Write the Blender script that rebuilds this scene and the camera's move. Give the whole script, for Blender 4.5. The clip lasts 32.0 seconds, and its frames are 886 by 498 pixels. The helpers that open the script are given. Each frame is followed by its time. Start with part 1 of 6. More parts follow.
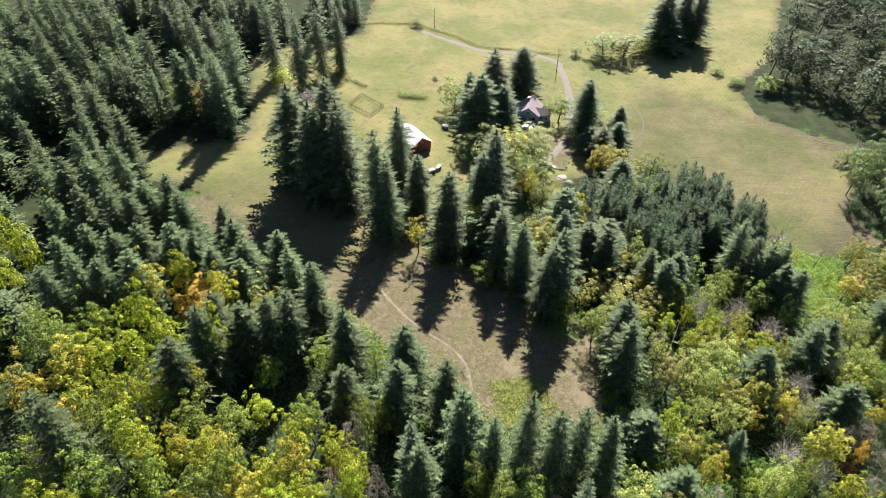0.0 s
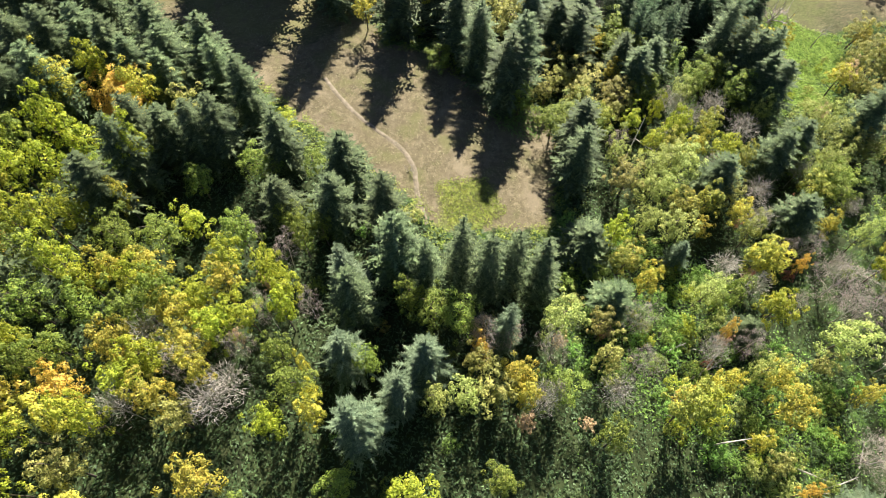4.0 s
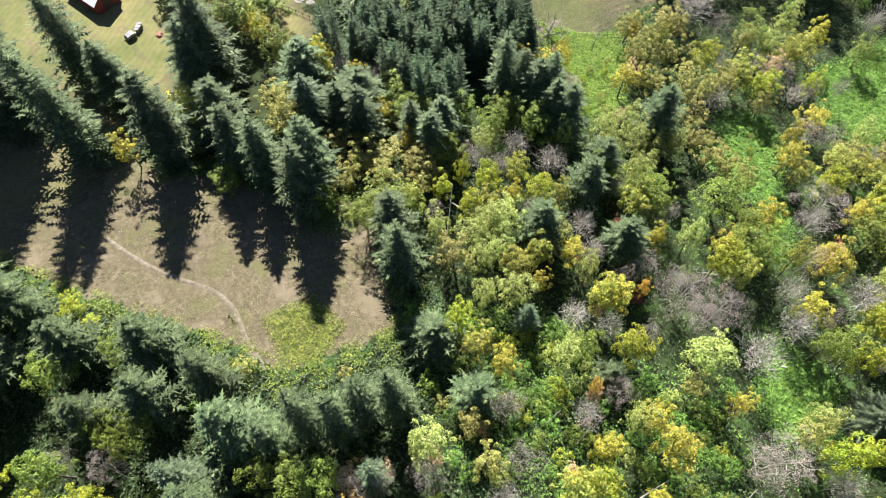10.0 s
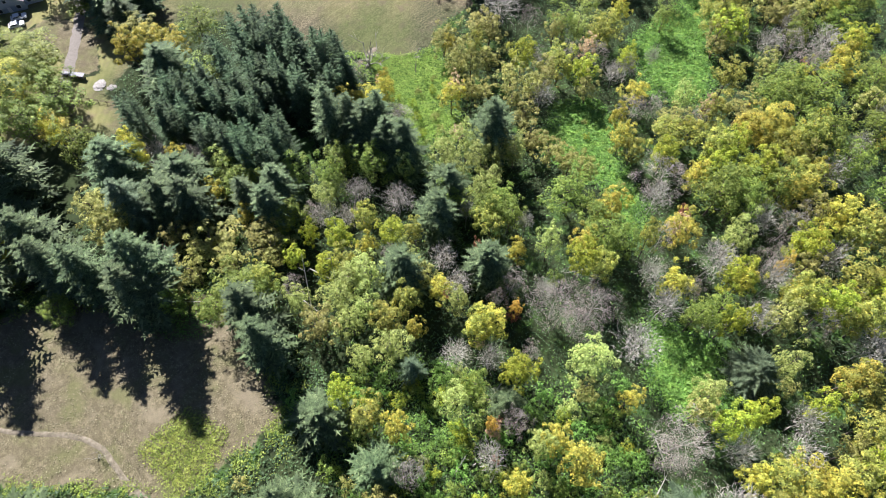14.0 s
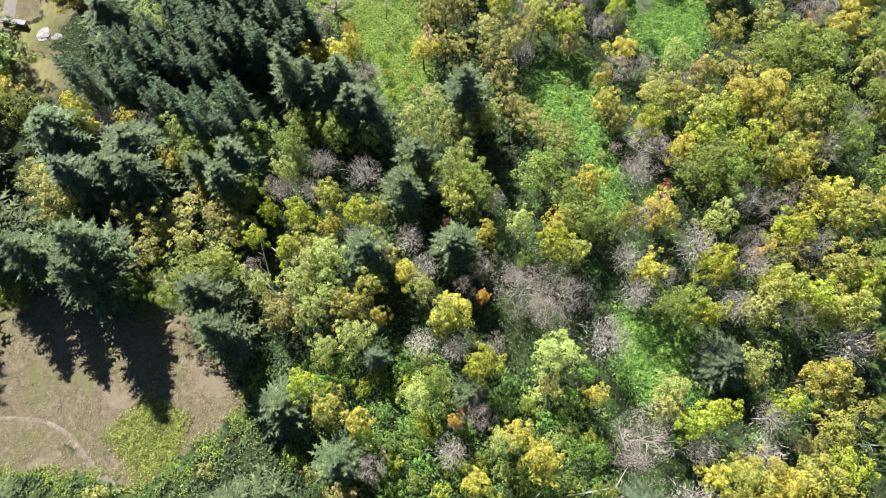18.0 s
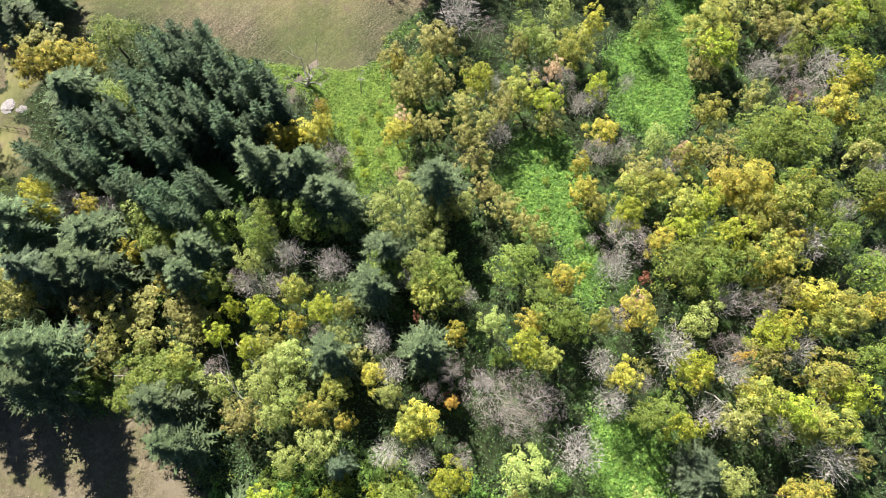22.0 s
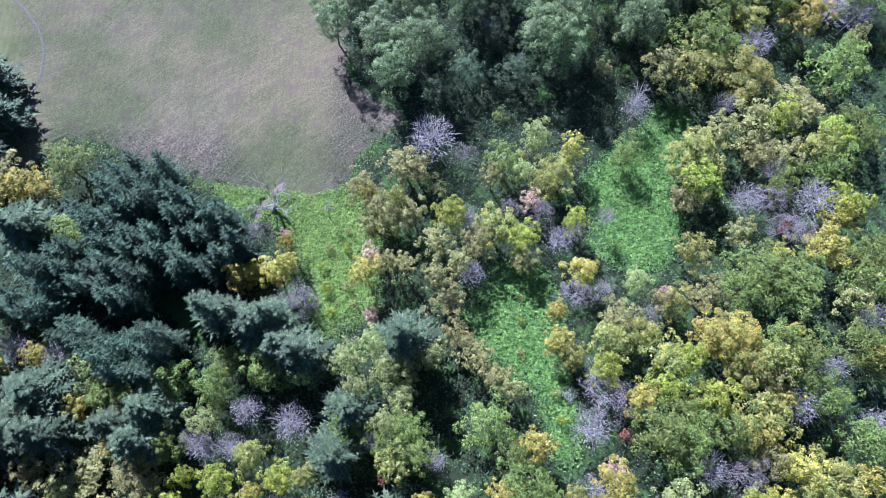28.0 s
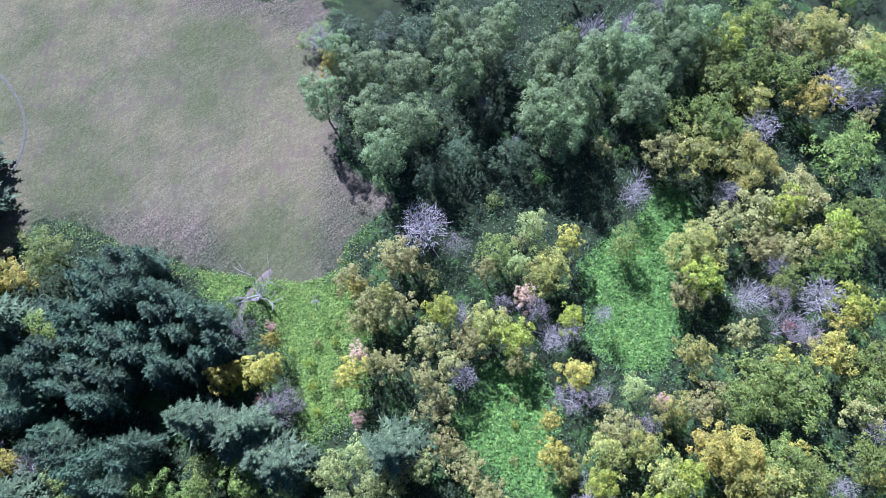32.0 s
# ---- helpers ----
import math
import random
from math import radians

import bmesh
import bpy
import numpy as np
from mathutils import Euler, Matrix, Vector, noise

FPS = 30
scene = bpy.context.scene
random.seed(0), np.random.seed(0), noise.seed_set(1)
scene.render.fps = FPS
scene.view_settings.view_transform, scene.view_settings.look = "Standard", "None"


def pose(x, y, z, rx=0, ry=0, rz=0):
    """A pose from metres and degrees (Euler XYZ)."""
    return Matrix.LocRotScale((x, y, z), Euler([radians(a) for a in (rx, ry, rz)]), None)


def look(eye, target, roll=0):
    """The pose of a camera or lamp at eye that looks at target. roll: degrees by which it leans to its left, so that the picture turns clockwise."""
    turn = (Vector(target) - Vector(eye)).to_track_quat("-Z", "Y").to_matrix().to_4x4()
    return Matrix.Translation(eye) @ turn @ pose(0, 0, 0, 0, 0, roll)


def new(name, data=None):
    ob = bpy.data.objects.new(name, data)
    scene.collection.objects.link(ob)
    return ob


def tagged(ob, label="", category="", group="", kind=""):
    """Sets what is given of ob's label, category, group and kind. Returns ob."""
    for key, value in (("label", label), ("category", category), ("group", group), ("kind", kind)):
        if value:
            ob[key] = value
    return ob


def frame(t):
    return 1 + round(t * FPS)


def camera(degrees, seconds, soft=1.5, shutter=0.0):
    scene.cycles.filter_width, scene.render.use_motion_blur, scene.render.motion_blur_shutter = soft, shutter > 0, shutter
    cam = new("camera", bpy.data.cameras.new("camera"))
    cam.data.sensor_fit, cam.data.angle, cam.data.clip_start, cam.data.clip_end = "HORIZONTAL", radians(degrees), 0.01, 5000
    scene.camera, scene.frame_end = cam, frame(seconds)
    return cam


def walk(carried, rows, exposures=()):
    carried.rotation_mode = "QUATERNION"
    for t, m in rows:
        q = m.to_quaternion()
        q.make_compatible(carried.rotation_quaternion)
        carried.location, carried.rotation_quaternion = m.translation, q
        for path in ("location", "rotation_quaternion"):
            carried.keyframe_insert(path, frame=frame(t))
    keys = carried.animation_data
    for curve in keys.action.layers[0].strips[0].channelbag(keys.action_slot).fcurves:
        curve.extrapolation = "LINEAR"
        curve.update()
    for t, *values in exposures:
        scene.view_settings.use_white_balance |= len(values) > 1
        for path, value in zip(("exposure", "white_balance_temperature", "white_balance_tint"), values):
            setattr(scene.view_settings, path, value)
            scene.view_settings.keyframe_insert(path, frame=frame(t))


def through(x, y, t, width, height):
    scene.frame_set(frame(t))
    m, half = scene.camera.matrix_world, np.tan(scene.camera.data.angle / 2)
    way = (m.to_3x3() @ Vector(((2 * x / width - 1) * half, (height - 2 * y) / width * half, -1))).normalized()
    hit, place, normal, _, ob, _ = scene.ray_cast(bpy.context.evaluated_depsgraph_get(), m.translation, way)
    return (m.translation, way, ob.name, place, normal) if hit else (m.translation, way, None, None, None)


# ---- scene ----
cam = camera(70.02, 32.0, soft=0.65)
PATH = [
    (0, (-18.244, -25.422, 128.621), (-18.266, -23.911, 127.311), 0.2),
    (0.5, (-16.587, -23.055, 128.803), (-16.606, -21.727, 127.309), 0.3),
    (1, (-14.935, -20.611, 128.988), (-14.953, -19.379, 127.412), 0.3),
    (1.5, (-13.286, -18.279, 129.117), (-13.306, -17.048, 127.541), 0.2),
    (2, (-11.665, -16.096, 129.169), (-11.685, -14.865, 127.592), 0.2),
    (2.5, (-10.057, -14.075, 129.164), (-10.076, -12.878, 127.562), 0.3),
    (3, (-8.467, -12.041, 129.133), (-8.482, -11.056, 127.393), 0.3),
    (3.5, (-6.899, -10.004, 129.102), (-6.911, -9.128, 127.304), 0.3),
    (5.5, (-1.495, -2.018, 129.704), (-1.497, -1.14, 127.907), 1.0),
    (6, (0.0, 0.0, 129.762), (0.0, 0.879, 127.966), 1.1),
    (6.5, (1.537, 2.016, 129.818), (1.538, 2.896, 128.022), 1.2),
    (7, (3.091, 4.023, 129.88), (3.094, 4.903, 128.084), 1.2),
    (7.5, (4.641, 5.993, 129.967), (4.645, 6.874, 128.172), 1.3),
    (8, (6.192, 7.934, 130.02), (6.198, 8.816, 128.226), 1.4),
    (8.5, (7.799, 9.757, 130.034), (7.807, 10.642, 128.241), 1.5),
    (9, (9.485, 11.38, 129.958), (9.495, 12.272, 128.167), 1.5),
    (9.5, (11.31, 12.758, 129.793), (11.405, 13.647, 128.005), 1.0),
    (10, (13.172, 13.951, 129.651), (13.466, 14.797, 127.863), -0.4),
    (10.5, (15.005, 14.987, 129.677), (15.431, 15.77, 127.887), -1.7),
    (11, (16.864, 15.885, 129.921), (17.357, 16.622, 128.129), -2.1),
    (11.5, (18.788, 16.688, 130.271), (19.295, 17.413, 128.477), -1.8),
    (12, (20.841, 17.434, 130.591), (21.35, 18.154, 128.796), -1.4),
    (12.5, (22.992, 18.138, 130.854), (23.505, 18.853, 129.058), -1.1),
    (13, (25.244, 18.8, 131.034), (25.758, 19.512, 129.237), -0.9),
    (13.5, (27.521, 19.475, 131.097), (28.039, 20.183, 129.3), -0.5),
    (14, (29.734, 20.166, 131.145), (30.254, 20.875, 129.349), -0.4),
    (14.5, (31.841, 20.895, 131.215), (32.29, 21.509, 129.366), -0.3),
    (16.5, (39.319, 25.839, 131.327), (39.675, 26.319, 129.418), -0.2),
    (17, (41.476, 27.396, 131.621), (41.831, 27.875, 129.712), -0.2),
    (17.5, (43.692, 29.016, 131.915), (44.045, 29.494, 130.005), -0.1),
    (18, (45.939, 30.674, 132.197), (46.289, 31.148, 130.286), 0.0),
    (18.5, (48.195, 32.379, 132.438), (48.543, 32.851, 130.526), 0.0),
    (19, (50.456, 34.103, 132.639), (50.804, 34.573, 130.726), 0.1),
    (19.5, (52.727, 35.781, 132.793), (53.071, 36.25, 130.88), 0.0),
    (20, (54.99, 37.423, 132.918), (55.332, 37.892, 131.004), -0.2),
    (20.5, (57.24, 39.023, 133.056), (57.58, 39.494, 131.142), -0.3),
    (21, (59.472, 40.606, 133.254), (59.812, 41.078, 131.34), -0.3),
    (21.5, (61.731, 42.216, 133.497), (62.07, 42.687, 131.583), -0.4),
    (22, (63.998, 43.878, 133.718), (64.336, 44.348, 131.804), -0.4),
    (22.5, (66.217, 45.569, 133.873), (66.553, 46.039, 131.959), -0.5),
    (23, (68.375, 47.29, 134.0), (68.713, 47.759, 132.086), -0.3),
    (23.5, (70.461, 49.083, 134.119), (70.8, 49.552, 132.205), -0.2),
    (24, (72.509, 50.945, 134.231), (72.848, 51.413, 132.317), -0.2),
    (24.5, (74.556, 52.859, 134.314), (74.895, 53.327, 132.4), -0.1),
    (25, (76.633, 54.748, 134.341), (76.972, 55.216, 132.426), -0.1),
    (25.5, (78.672, 56.542, 134.349), (79.01, 57.011, 132.434), -0.2),
    (27.5, (84.465, 61.912, 134.598), (84.832, 62.417, 132.698), 0.0),
    (28, (86.055, 63.717, 134.74), (86.426, 64.222, 132.84), 0.2),
    (28.5, (87.716, 65.645, 134.921), (88.089, 66.153, 133.022), 0.4),
    (29, (89.429, 67.648, 135.129), (89.803, 68.155, 133.231), 0.5),
    (29.5, (91.207, 69.679, 135.349), (91.581, 70.187, 133.451), 0.5),
    (30, (93.028, 71.725, 135.575), (93.404, 72.231, 133.677), 0.7),
    (30.5, (94.845, 73.812, 135.811), (95.22, 74.319, 133.913), 0.6),
    (31, (96.663, 75.849, 136.022), (97.038, 76.357, 134.124), 0.6),
    (31.5, (98.488, 77.792, 136.168), (98.862, 78.303, 134.271), 0.4),
    (32, (100.325, 79.639, 136.275), (100.697, 80.152, 134.378), 0.2),
]
walk(cam, [(t, look(eye, target, roll)) for t, eye, target, roll in PATH],
     [(0, 1.51, 6400, 18), (3, 1.67, 6600, 18), (8.5, 1.71, 6370, 22), (11, 1.58, 6030, 19), (13, 1.5, 5820, 21), (18, 1.47, 6120, 21), (25.5, 1.47, 6230, 22), (27.4, 1.31, 4640, 43), (32, 1.31, 4620, 43)])

# ---- light ----
SUN_AZIMUTH, SUN_HEIGHT = radians(10), radians(40)
world = bpy.data.worlds.new("world")
scene.world = world
world.use_nodes = True
sky = world.node_tree.nodes.new("ShaderNodeTexSky")
sky.sky_type, sky.sun_disc = "NISHITA", False
sky.sun_elevation, sky.sun_rotation = SUN_HEIGHT, SUN_AZIMUTH
sky.air_density, sky.dust_density = 0.6, 0.25
world.node_tree.links.new(sky.outputs[0], world.node_tree.nodes["Background"].inputs[0])
world.node_tree.nodes["Background"].inputs[1].default_value = 0.05
sun_way = Vector((math.sin(SUN_AZIMUTH) * math.cos(SUN_HEIGHT), math.cos(SUN_AZIMUTH) * math.cos(SUN_HEIGHT), math.sin(SUN_HEIGHT)))
sun = new("sun", bpy.data.lights.new("sun", "SUN"))
sun.data.energy, sun.data.angle, sun.data.color = 5.0, radians(0.53), (1.0, 0.95, 0.86)
sun.matrix_world = look(tuple(sun_way * 300), (0, 0, 0))


# ---- materials ----
def nodes_of(name):
    m = bpy.data.materials.new(name)
    m.use_nodes = True
    t = m.node_tree
    return m, t, t.nodes["Principled BSDF"]


def node(t, kind, **inputs):
    n = t.nodes.new("ShaderNode" + kind)
    for k, v in inputs.items():
        n.inputs[k.replace("_", " ")].default_value = v
    return n


def ramp(t, fac, stops):
    n = t.nodes.new("ShaderNodeValToRGB")
    while len(n.color_ramp.elements) < len(stops):
        n.color_ramp.elements.new(0.5)
    for e, (p, c) in zip(n.color_ramp.elements, stops):
        e.position, e.color = p, (*c, 1)
    t.links.new(fac, n.inputs[0])
    return n.outputs[0]


def mix(t, fac, a, b, way="MIX"):
    n = t.nodes.new("ShaderNodeMix")
    n.data_type, n.blend_type = "RGBA", way
    for s, v in ((0, fac), (6, a), (7, b)):
        if isinstance(v, bpy.types.NodeSocket):
            t.links.new(v, n.inputs[s])
        else:
            n.inputs[s].default_value = v if s == 0 else (*v, 1)
    return n.outputs[2]


def maths(t, op, a, b=0.0):
    n = t.nodes.new("ShaderNodeMath")
    n.operation = op
    for s, v in ((0, a), (1, b)):
        if isinstance(v, bpy.types.NodeSocket):
            t.links.new(v, n.inputs[s])
        else:
            n.inputs[s].default_value = v
    return n.outputs[0]


def noise_at(t, scale, detail=4.0, coords="Object", rough=0.6):
    c = t.nodes.new("ShaderNodeTexCoord")
    n = node(t, "TexNoise", Scale=scale, Detail=detail, Roughness=rough)
    t.links.new(c.outputs[coords], n.inputs["Vector"])
    return n.outputs["Fac"]


def bump(t, height, distance, strength, shader):
    n = node(t, "Bump", Strength=strength, Distance=distance)
    t.links.new(height, n.inputs["Height"])
    t.links.new(n.outputs[0], shader.inputs["Normal"])


def mix_value(t, a, b):
    return maths(t, "ADD", maths(t, "MULTIPLY", a, 0.5), maths(t, "MULTIPLY", b, 0.5))


def leafy(name, low, high, tint, through=0.35, gloss=0.55, vivid=0.84):
    """Foliage: leaf by leaf, patch by patch and tree by tree a little different, partly letting the light through."""
    m, t, p = nodes_of(name)
    geo = t.nodes.new("ShaderNodeNewGeometry")
    info = t.nodes.new("ShaderNodeObjectInfo")
    patch = node(t, "MapRange")
    patch.inputs["From Min"].default_value, patch.inputs["From Max"].default_value = 0.38, 0.62
    t.links.new(noise_at(t, 0.6, 3), patch.inputs["Value"])
    c = ramp(t, mix_value(t, geo.outputs["Random Per Island"], patch.outputs[0]), [(0.1, low), (0.65, high), (0.95, tint)])
    c = mix(t, maths(t, "MULTIPLY", noise_at(t, 0.3, 2), 0.4), c, tint)
    other = t.nodes.new("ShaderNodeTexWhiteNoise")
    other.noise_dimensions = "1D"
    t.links.new(maths(t, "MULTIPLY", geo.outputs["Random Per Island"], 731.0), other.inputs["W"])
    light = maths(t, "ADD", maths(t, "MULTIPLY", other.outputs["Value"], 0.5), 0.75)
    clump = node(t, "MapRange")
    clump.inputs["From Min"].default_value, clump.inputs["From Max"].default_value = 0.36, 0.64
    clump.inputs["To Min"].default_value, clump.inputs["To Max"].default_value = 0.72, 1.28
    t.links.new(noise_at(t, 1.5, 2), clump.inputs["Value"])
    light = maths(t, "MULTIPLY", light, clump.outputs[0])
    light = maths(t, "MULTIPLY", light, maths(t, "ADD", maths(t, "MULTIPLY", info.outputs["Random"], 0.4), 0.8))
    hsv = node(t, "HueSaturation", Saturation=vivid)
    t.links.new(c, hsv.inputs["Color"])
    t.links.new(maths(t, "ADD", maths(t, "MULTIPLY", info.outputs["Random"], 0.022), 0.491), hsv.inputs["Hue"])
    t.links.new(light, hsv.inputs["Value"])
    t.links.new(hsv.outputs[0], p.inputs["Base Color"])
    p.inputs["Roughness"].default_value = gloss
    p.inputs["Specular IOR Level"].default_value = 0.16
    tr = t.nodes.new("ShaderNodeBsdfTranslucent")
    glow = node(t, "HueSaturation", Saturation=1.05, Value=1.35)
    t.links.new(hsv.outputs[0], glow.inputs["Color"])
    t.links.new(glow.outputs[0], tr.inputs["Color"])
    sh = t.nodes.new("ShaderNodeMixShader")
    sh.inputs[0].default_value = through * 0.66
    t.links.new(p.outputs[0], sh.inputs[1])
    t.links.new(tr.outputs[0], sh.inputs[2])
    t.links.new(sh.outputs[0], t.nodes["Material Output"].inputs["Surface"])
    return m


def rough(name, stops, scale=3.0, gloss=0.85, metal=0.0, relief=0.02):
    m, t, p = nodes_of(name)
    n = noise_at(t, scale, 6)
    c = ramp(t, n, stops)
    info = t.nodes.new("ShaderNodeObjectInfo")
    hsv = node(t, "HueSaturation")
    t.links.new(c, hsv.inputs["Color"])
    t.links.new(maths(t, "ADD", maths(t, "MULTIPLY", info.outputs["Random"], 0.3), 0.85), hsv.inputs["Value"])
    t.links.new(hsv.outputs[0], p.inputs["Base Color"])
    p.inputs["Roughness"].default_value, p.inputs["Metallic"].default_value = gloss, metal
    bump(t, n, relief, 0.6, p)
    return m


LEAF = {
    "fir": leafy("fir needles", (0.023, 0.043, 0.019), (0.080, 0.124, 0.049), (0.17, 0.215, 0.090), 0.16, 0.7, 1.0),
    "blue": leafy("blue fir needles", (0.050, 0.085, 0.045), (0.115, 0.165, 0.086), (0.175, 0.225, 0.115), 0.18, 0.7, 1.0),
    "young": leafy("young fir needles", (0.020, 0.042, 0.020), (0.060, 0.105, 0.045), (0.12, 0.17, 0.075), 0.14, 0.7, 1.0),
    "yellow": leafy("yellow autumn leaves", (0.13, 0.20, 0.03), (0.37, 0.37, 0.04), (0.64, 0.48, 0.04), 0.36, 0.55, 0.95),
    "mellow": leafy("fading yellow green leaves", (0.095, 0.15, 0.032), (0.24, 0.285, 0.05), (0.50, 0.42, 0.055), 0.34, 0.55, 0.97),
    "lime": leafy("yellow green leaves", (0.115, 0.19, 0.022), (0.28, 0.355, 0.034), (0.47, 0.46, 0.045), 0.38, 0.55, 1.0),
    "green": leafy("green oak leaves", (0.065, 0.115, 0.022), (0.155, 0.225, 0.038), (0.27, 0.31, 0.05), 0.34, 0.55, 1.0),
    "brush": leafy("yellow green brush leaves", (0.12, 0.18, 0.03), (0.22, 0.29, 0.05), (0.33, 0.36, 0.07), 0.36, 0.55, 1.0),
    "sunny": leafy("sunlit bramble leaves", (0.155, 0.30, 0.048), (0.265, 0.455, 0.076), (0.39, 0.55, 0.11), 0.46, 0.55, 1.0),
    "orange": leafy("orange autumn leaves", (0.42, 0.36, 0.06), (0.66, 0.48, 0.06), (0.68, 0.34, 0.09), 0.5, 0.55, 0.97),
    "olive": leafy("olive alder leaves", (0.145, 0.172, 0.045), (0.275, 0.292, 0.075), (0.43, 0.375, 0.11), 0.34, 0.55, 1.0),
    "willow": leafy("pale willow leaves", (0.16, 0.23, 0.055), (0.32, 0.395, 0.10), (0.45, 0.47, 0.13), 0.38, 0.55, 1.0),
    "poplar": leafy("grey green poplar leaves", (0.070, 0.115, 0.032), (0.142, 0.210, 0.056), (0.215, 0.285, 0.080), 0.18, 0.55, 0.97),
    "bramble": leafy("bramble leaves", (0.070, 0.160, 0.030), (0.145, 0.275, 0.050), (0.25, 0.39, 0.072), 0.38, 0.55, 1.0),
    # dark green oak leaves, lowered further to stand in for crowns' shaded sides
    "dark": leafy("dark oak leaves", (0.020, 0.040, 0.013), (0.048, 0.080, 0.025), (0.085, 0.120, 0.038), 0.12, 0.55, 1.0),
    "withered": leafy("withered leaves", (0.26, 0.23, 0.20), (0.37, 0.325, 0.285), (0.42, 0.32, 0.235), 0.3),
    "russet": leafy("russet leaves", (0.30, 0.07, 0.04), (0.46, 0.13, 0.06), (0.52, 0.26, 0.10), 0.4),
    "peach": leafy("faded peach leaves", (0.40, 0.25, 0.13), (0.56, 0.36, 0.18), (0.62, 0.46, 0.20), 0.4),
    # dark green leaves, lowered further so gaps under the trees read as shade
    "under": leafy("undergrowth leaves darkened for shade", (0.022, 0.052, 0.014), (0.050, 0.105, 0.026), (0.095, 0.17, 0.042), 0.15),
    "dry": leafy("dry grass blades", (0.20, 0.168, 0.10), (0.28, 0.245, 0.135), (0.22, 0.24, 0.085), 0.3),
}
BARK = rough("brown bark", [(0.3, (0.05, 0.038, 0.028)), (0.7, (0.14, 0.11, 0.085))], 4.0, 0.9)
PALE_BARK = rough("bleached grey bark", [(0.3, (0.26, 0.248, 0.20)), (0.7, (0.48, 0.455, 0.375))], 3.0, 0.85)
WHITE_METAL = rough("white sheet roofing", [(0.35, (0.72, 0.73, 0.75)), (0.7, (0.82, 0.83, 0.84))], 0.8, 0.4)
BARN_RED = rough("barn red boards", [(0.3, (0.22, 0.035, 0.025)), (0.7, (0.32, 0.06, 0.045))], 2.5, 0.75)
DARK_WOOD = rough("dark timber", [(0.3, (0.05, 0.035, 0.025)), (0.7, (0.12, 0.085, 0.06))], 3.0, 0.85)
SHINGLE = rough("brown grey shingles", [(0.3, (0.17, 0.145, 0.15)), (0.7, (0.28, 0.24, 0.245))], 2.0, 0.85)
GREY_ROOF = rough("pale grey metal roof", [(0.3, (0.42, 0.45, 0.48)), (0.7, (0.55, 0.58, 0.60))], 1.2, 0.45)
SIDING = rough("blue grey siding", [(0.3, (0.30, 0.36, 0.44)), (0.7, (0.40, 0.46, 0.54))], 1.5, 0.6)
WHITE_PAINT = rough("white paint", [(0.3, (0.74, 0.74, 0.72)), (0.7, (0.82, 0.82, 0.80))], 2.0, 0.5)
GRAVEL = rough("pale gravel", [(0.3, (0.155, 0.14, 0.115)), (0.7, (0.25, 0.225, 0.185))], 2.2, 0.95, 0, 0.05)
EARTH = rough("bare trodden earth", [(0.3, (0.14, 0.115, 0.075)), (0.7, (0.25, 0.21, 0.145))], 1.5, 0.95, 0, 0.04)
FAINT = rough("faint trodden earth", [(0.32, (0.105, 0.092, 0.056)), (0.5, (0.155, 0.133, 0.088)), (0.68, (0.235, 0.205, 0.145))], 1.1, 0.95, 0, 0.04)
WORN = rough("worn turf", [(0.3, (0.085, 0.090, 0.048)), (0.7, (0.140, 0.140, 0.080))], 1.5, 0.95, 0, 0.04)
CAR_PAINT = rough("white car paint", [(0.3, (0.74, 0.75, 0.76)), (0.7, (0.80, 0.81, 0.82))], 0.5, 0.25)
RUBBER = rough("black rubber", [(0.3, (0.02, 0.02, 0.02)), (0.7, (0.035, 0.035, 0.035))], 5.0, 0.8)
STEEL = rough("dull steel", [(0.3, (0.35, 0.36, 0.37)), (0.7, (0.5, 0.5, 0.5))], 3.0, 0.4, 0.8)
RUST = rough("rusty brown metal", [(0.3, (0.14, 0.06, 0.035)), (0.7, (0.26, 0.12, 0.07))], 3.0, 0.8)
GLASS, _t, _p = nodes_of("dark window glass")
_p.inputs["Base Color"].default_value, _p.inputs["Roughness"].default_value = (0.03, 0.04, 0.05, 1), 0.08
GREY_SHEET = rough("weathered grey sheet", [(0.35, (0.10, 0.10, 0.11)), (0.65, (0.24, 0.235, 0.24))], 2.5, 0.6)
TARP = rough("pale grey tarpaulin", [(0.3, (0.19, 0.195, 0.21)), (0.7, (0.33, 0.335, 0.35))], 2.0, 0.55)


# ---- the lie of the land ----
def ease(t):
    t = np.clip(t, 0, 1)
    return t * t * (3 - 2 * t)


def ground_z(x, y):
    """Height of the ground: a wooded slope in the west and south, a shallow valley in the north-east."""
    s = 0.3 * x + 0.95 * y
    return (-6.5 * ease((s - 60) / 90) * ease((x + 70) / 110) + 0.09 * np.clip(60 - s, 0, 120)
            + 0.1 * np.clip(-x - 30, 0, 150) * ease((130 - y) / 60)
            + 0.25 * np.sin(x * 0.11 + 1.3) * np.sin(y * 0.09 + 0.4))


def inside(poly, x, y):
    """Signed distance in metres to a polygon's edge, positive inside."""
    x, y = np.asarray(x, float), np.asarray(y, float)
    near, within = np.full(x.shape, 1e9), np.zeros(x.shape, bool)
    for (ax, ay), (bx, by) in zip(poly, poly[1:] + poly[:1]):
        dx, dy = bx - ax, by - ay
        u = np.clip(((x - ax) * dx + (y - ay) * dy) / (dx * dx + dy * dy + 1e-9), 0, 1)
        near = np.minimum(near, np.hypot(x - ax - u * dx, y - ay - u * dy))
        cross = ((ay > y) != (by > y)) & (x < (bx - ax) * (y - ay) / (by - ay + 1e-9) + ax)
        within ^= cross
    return np.where(within, near, -near)


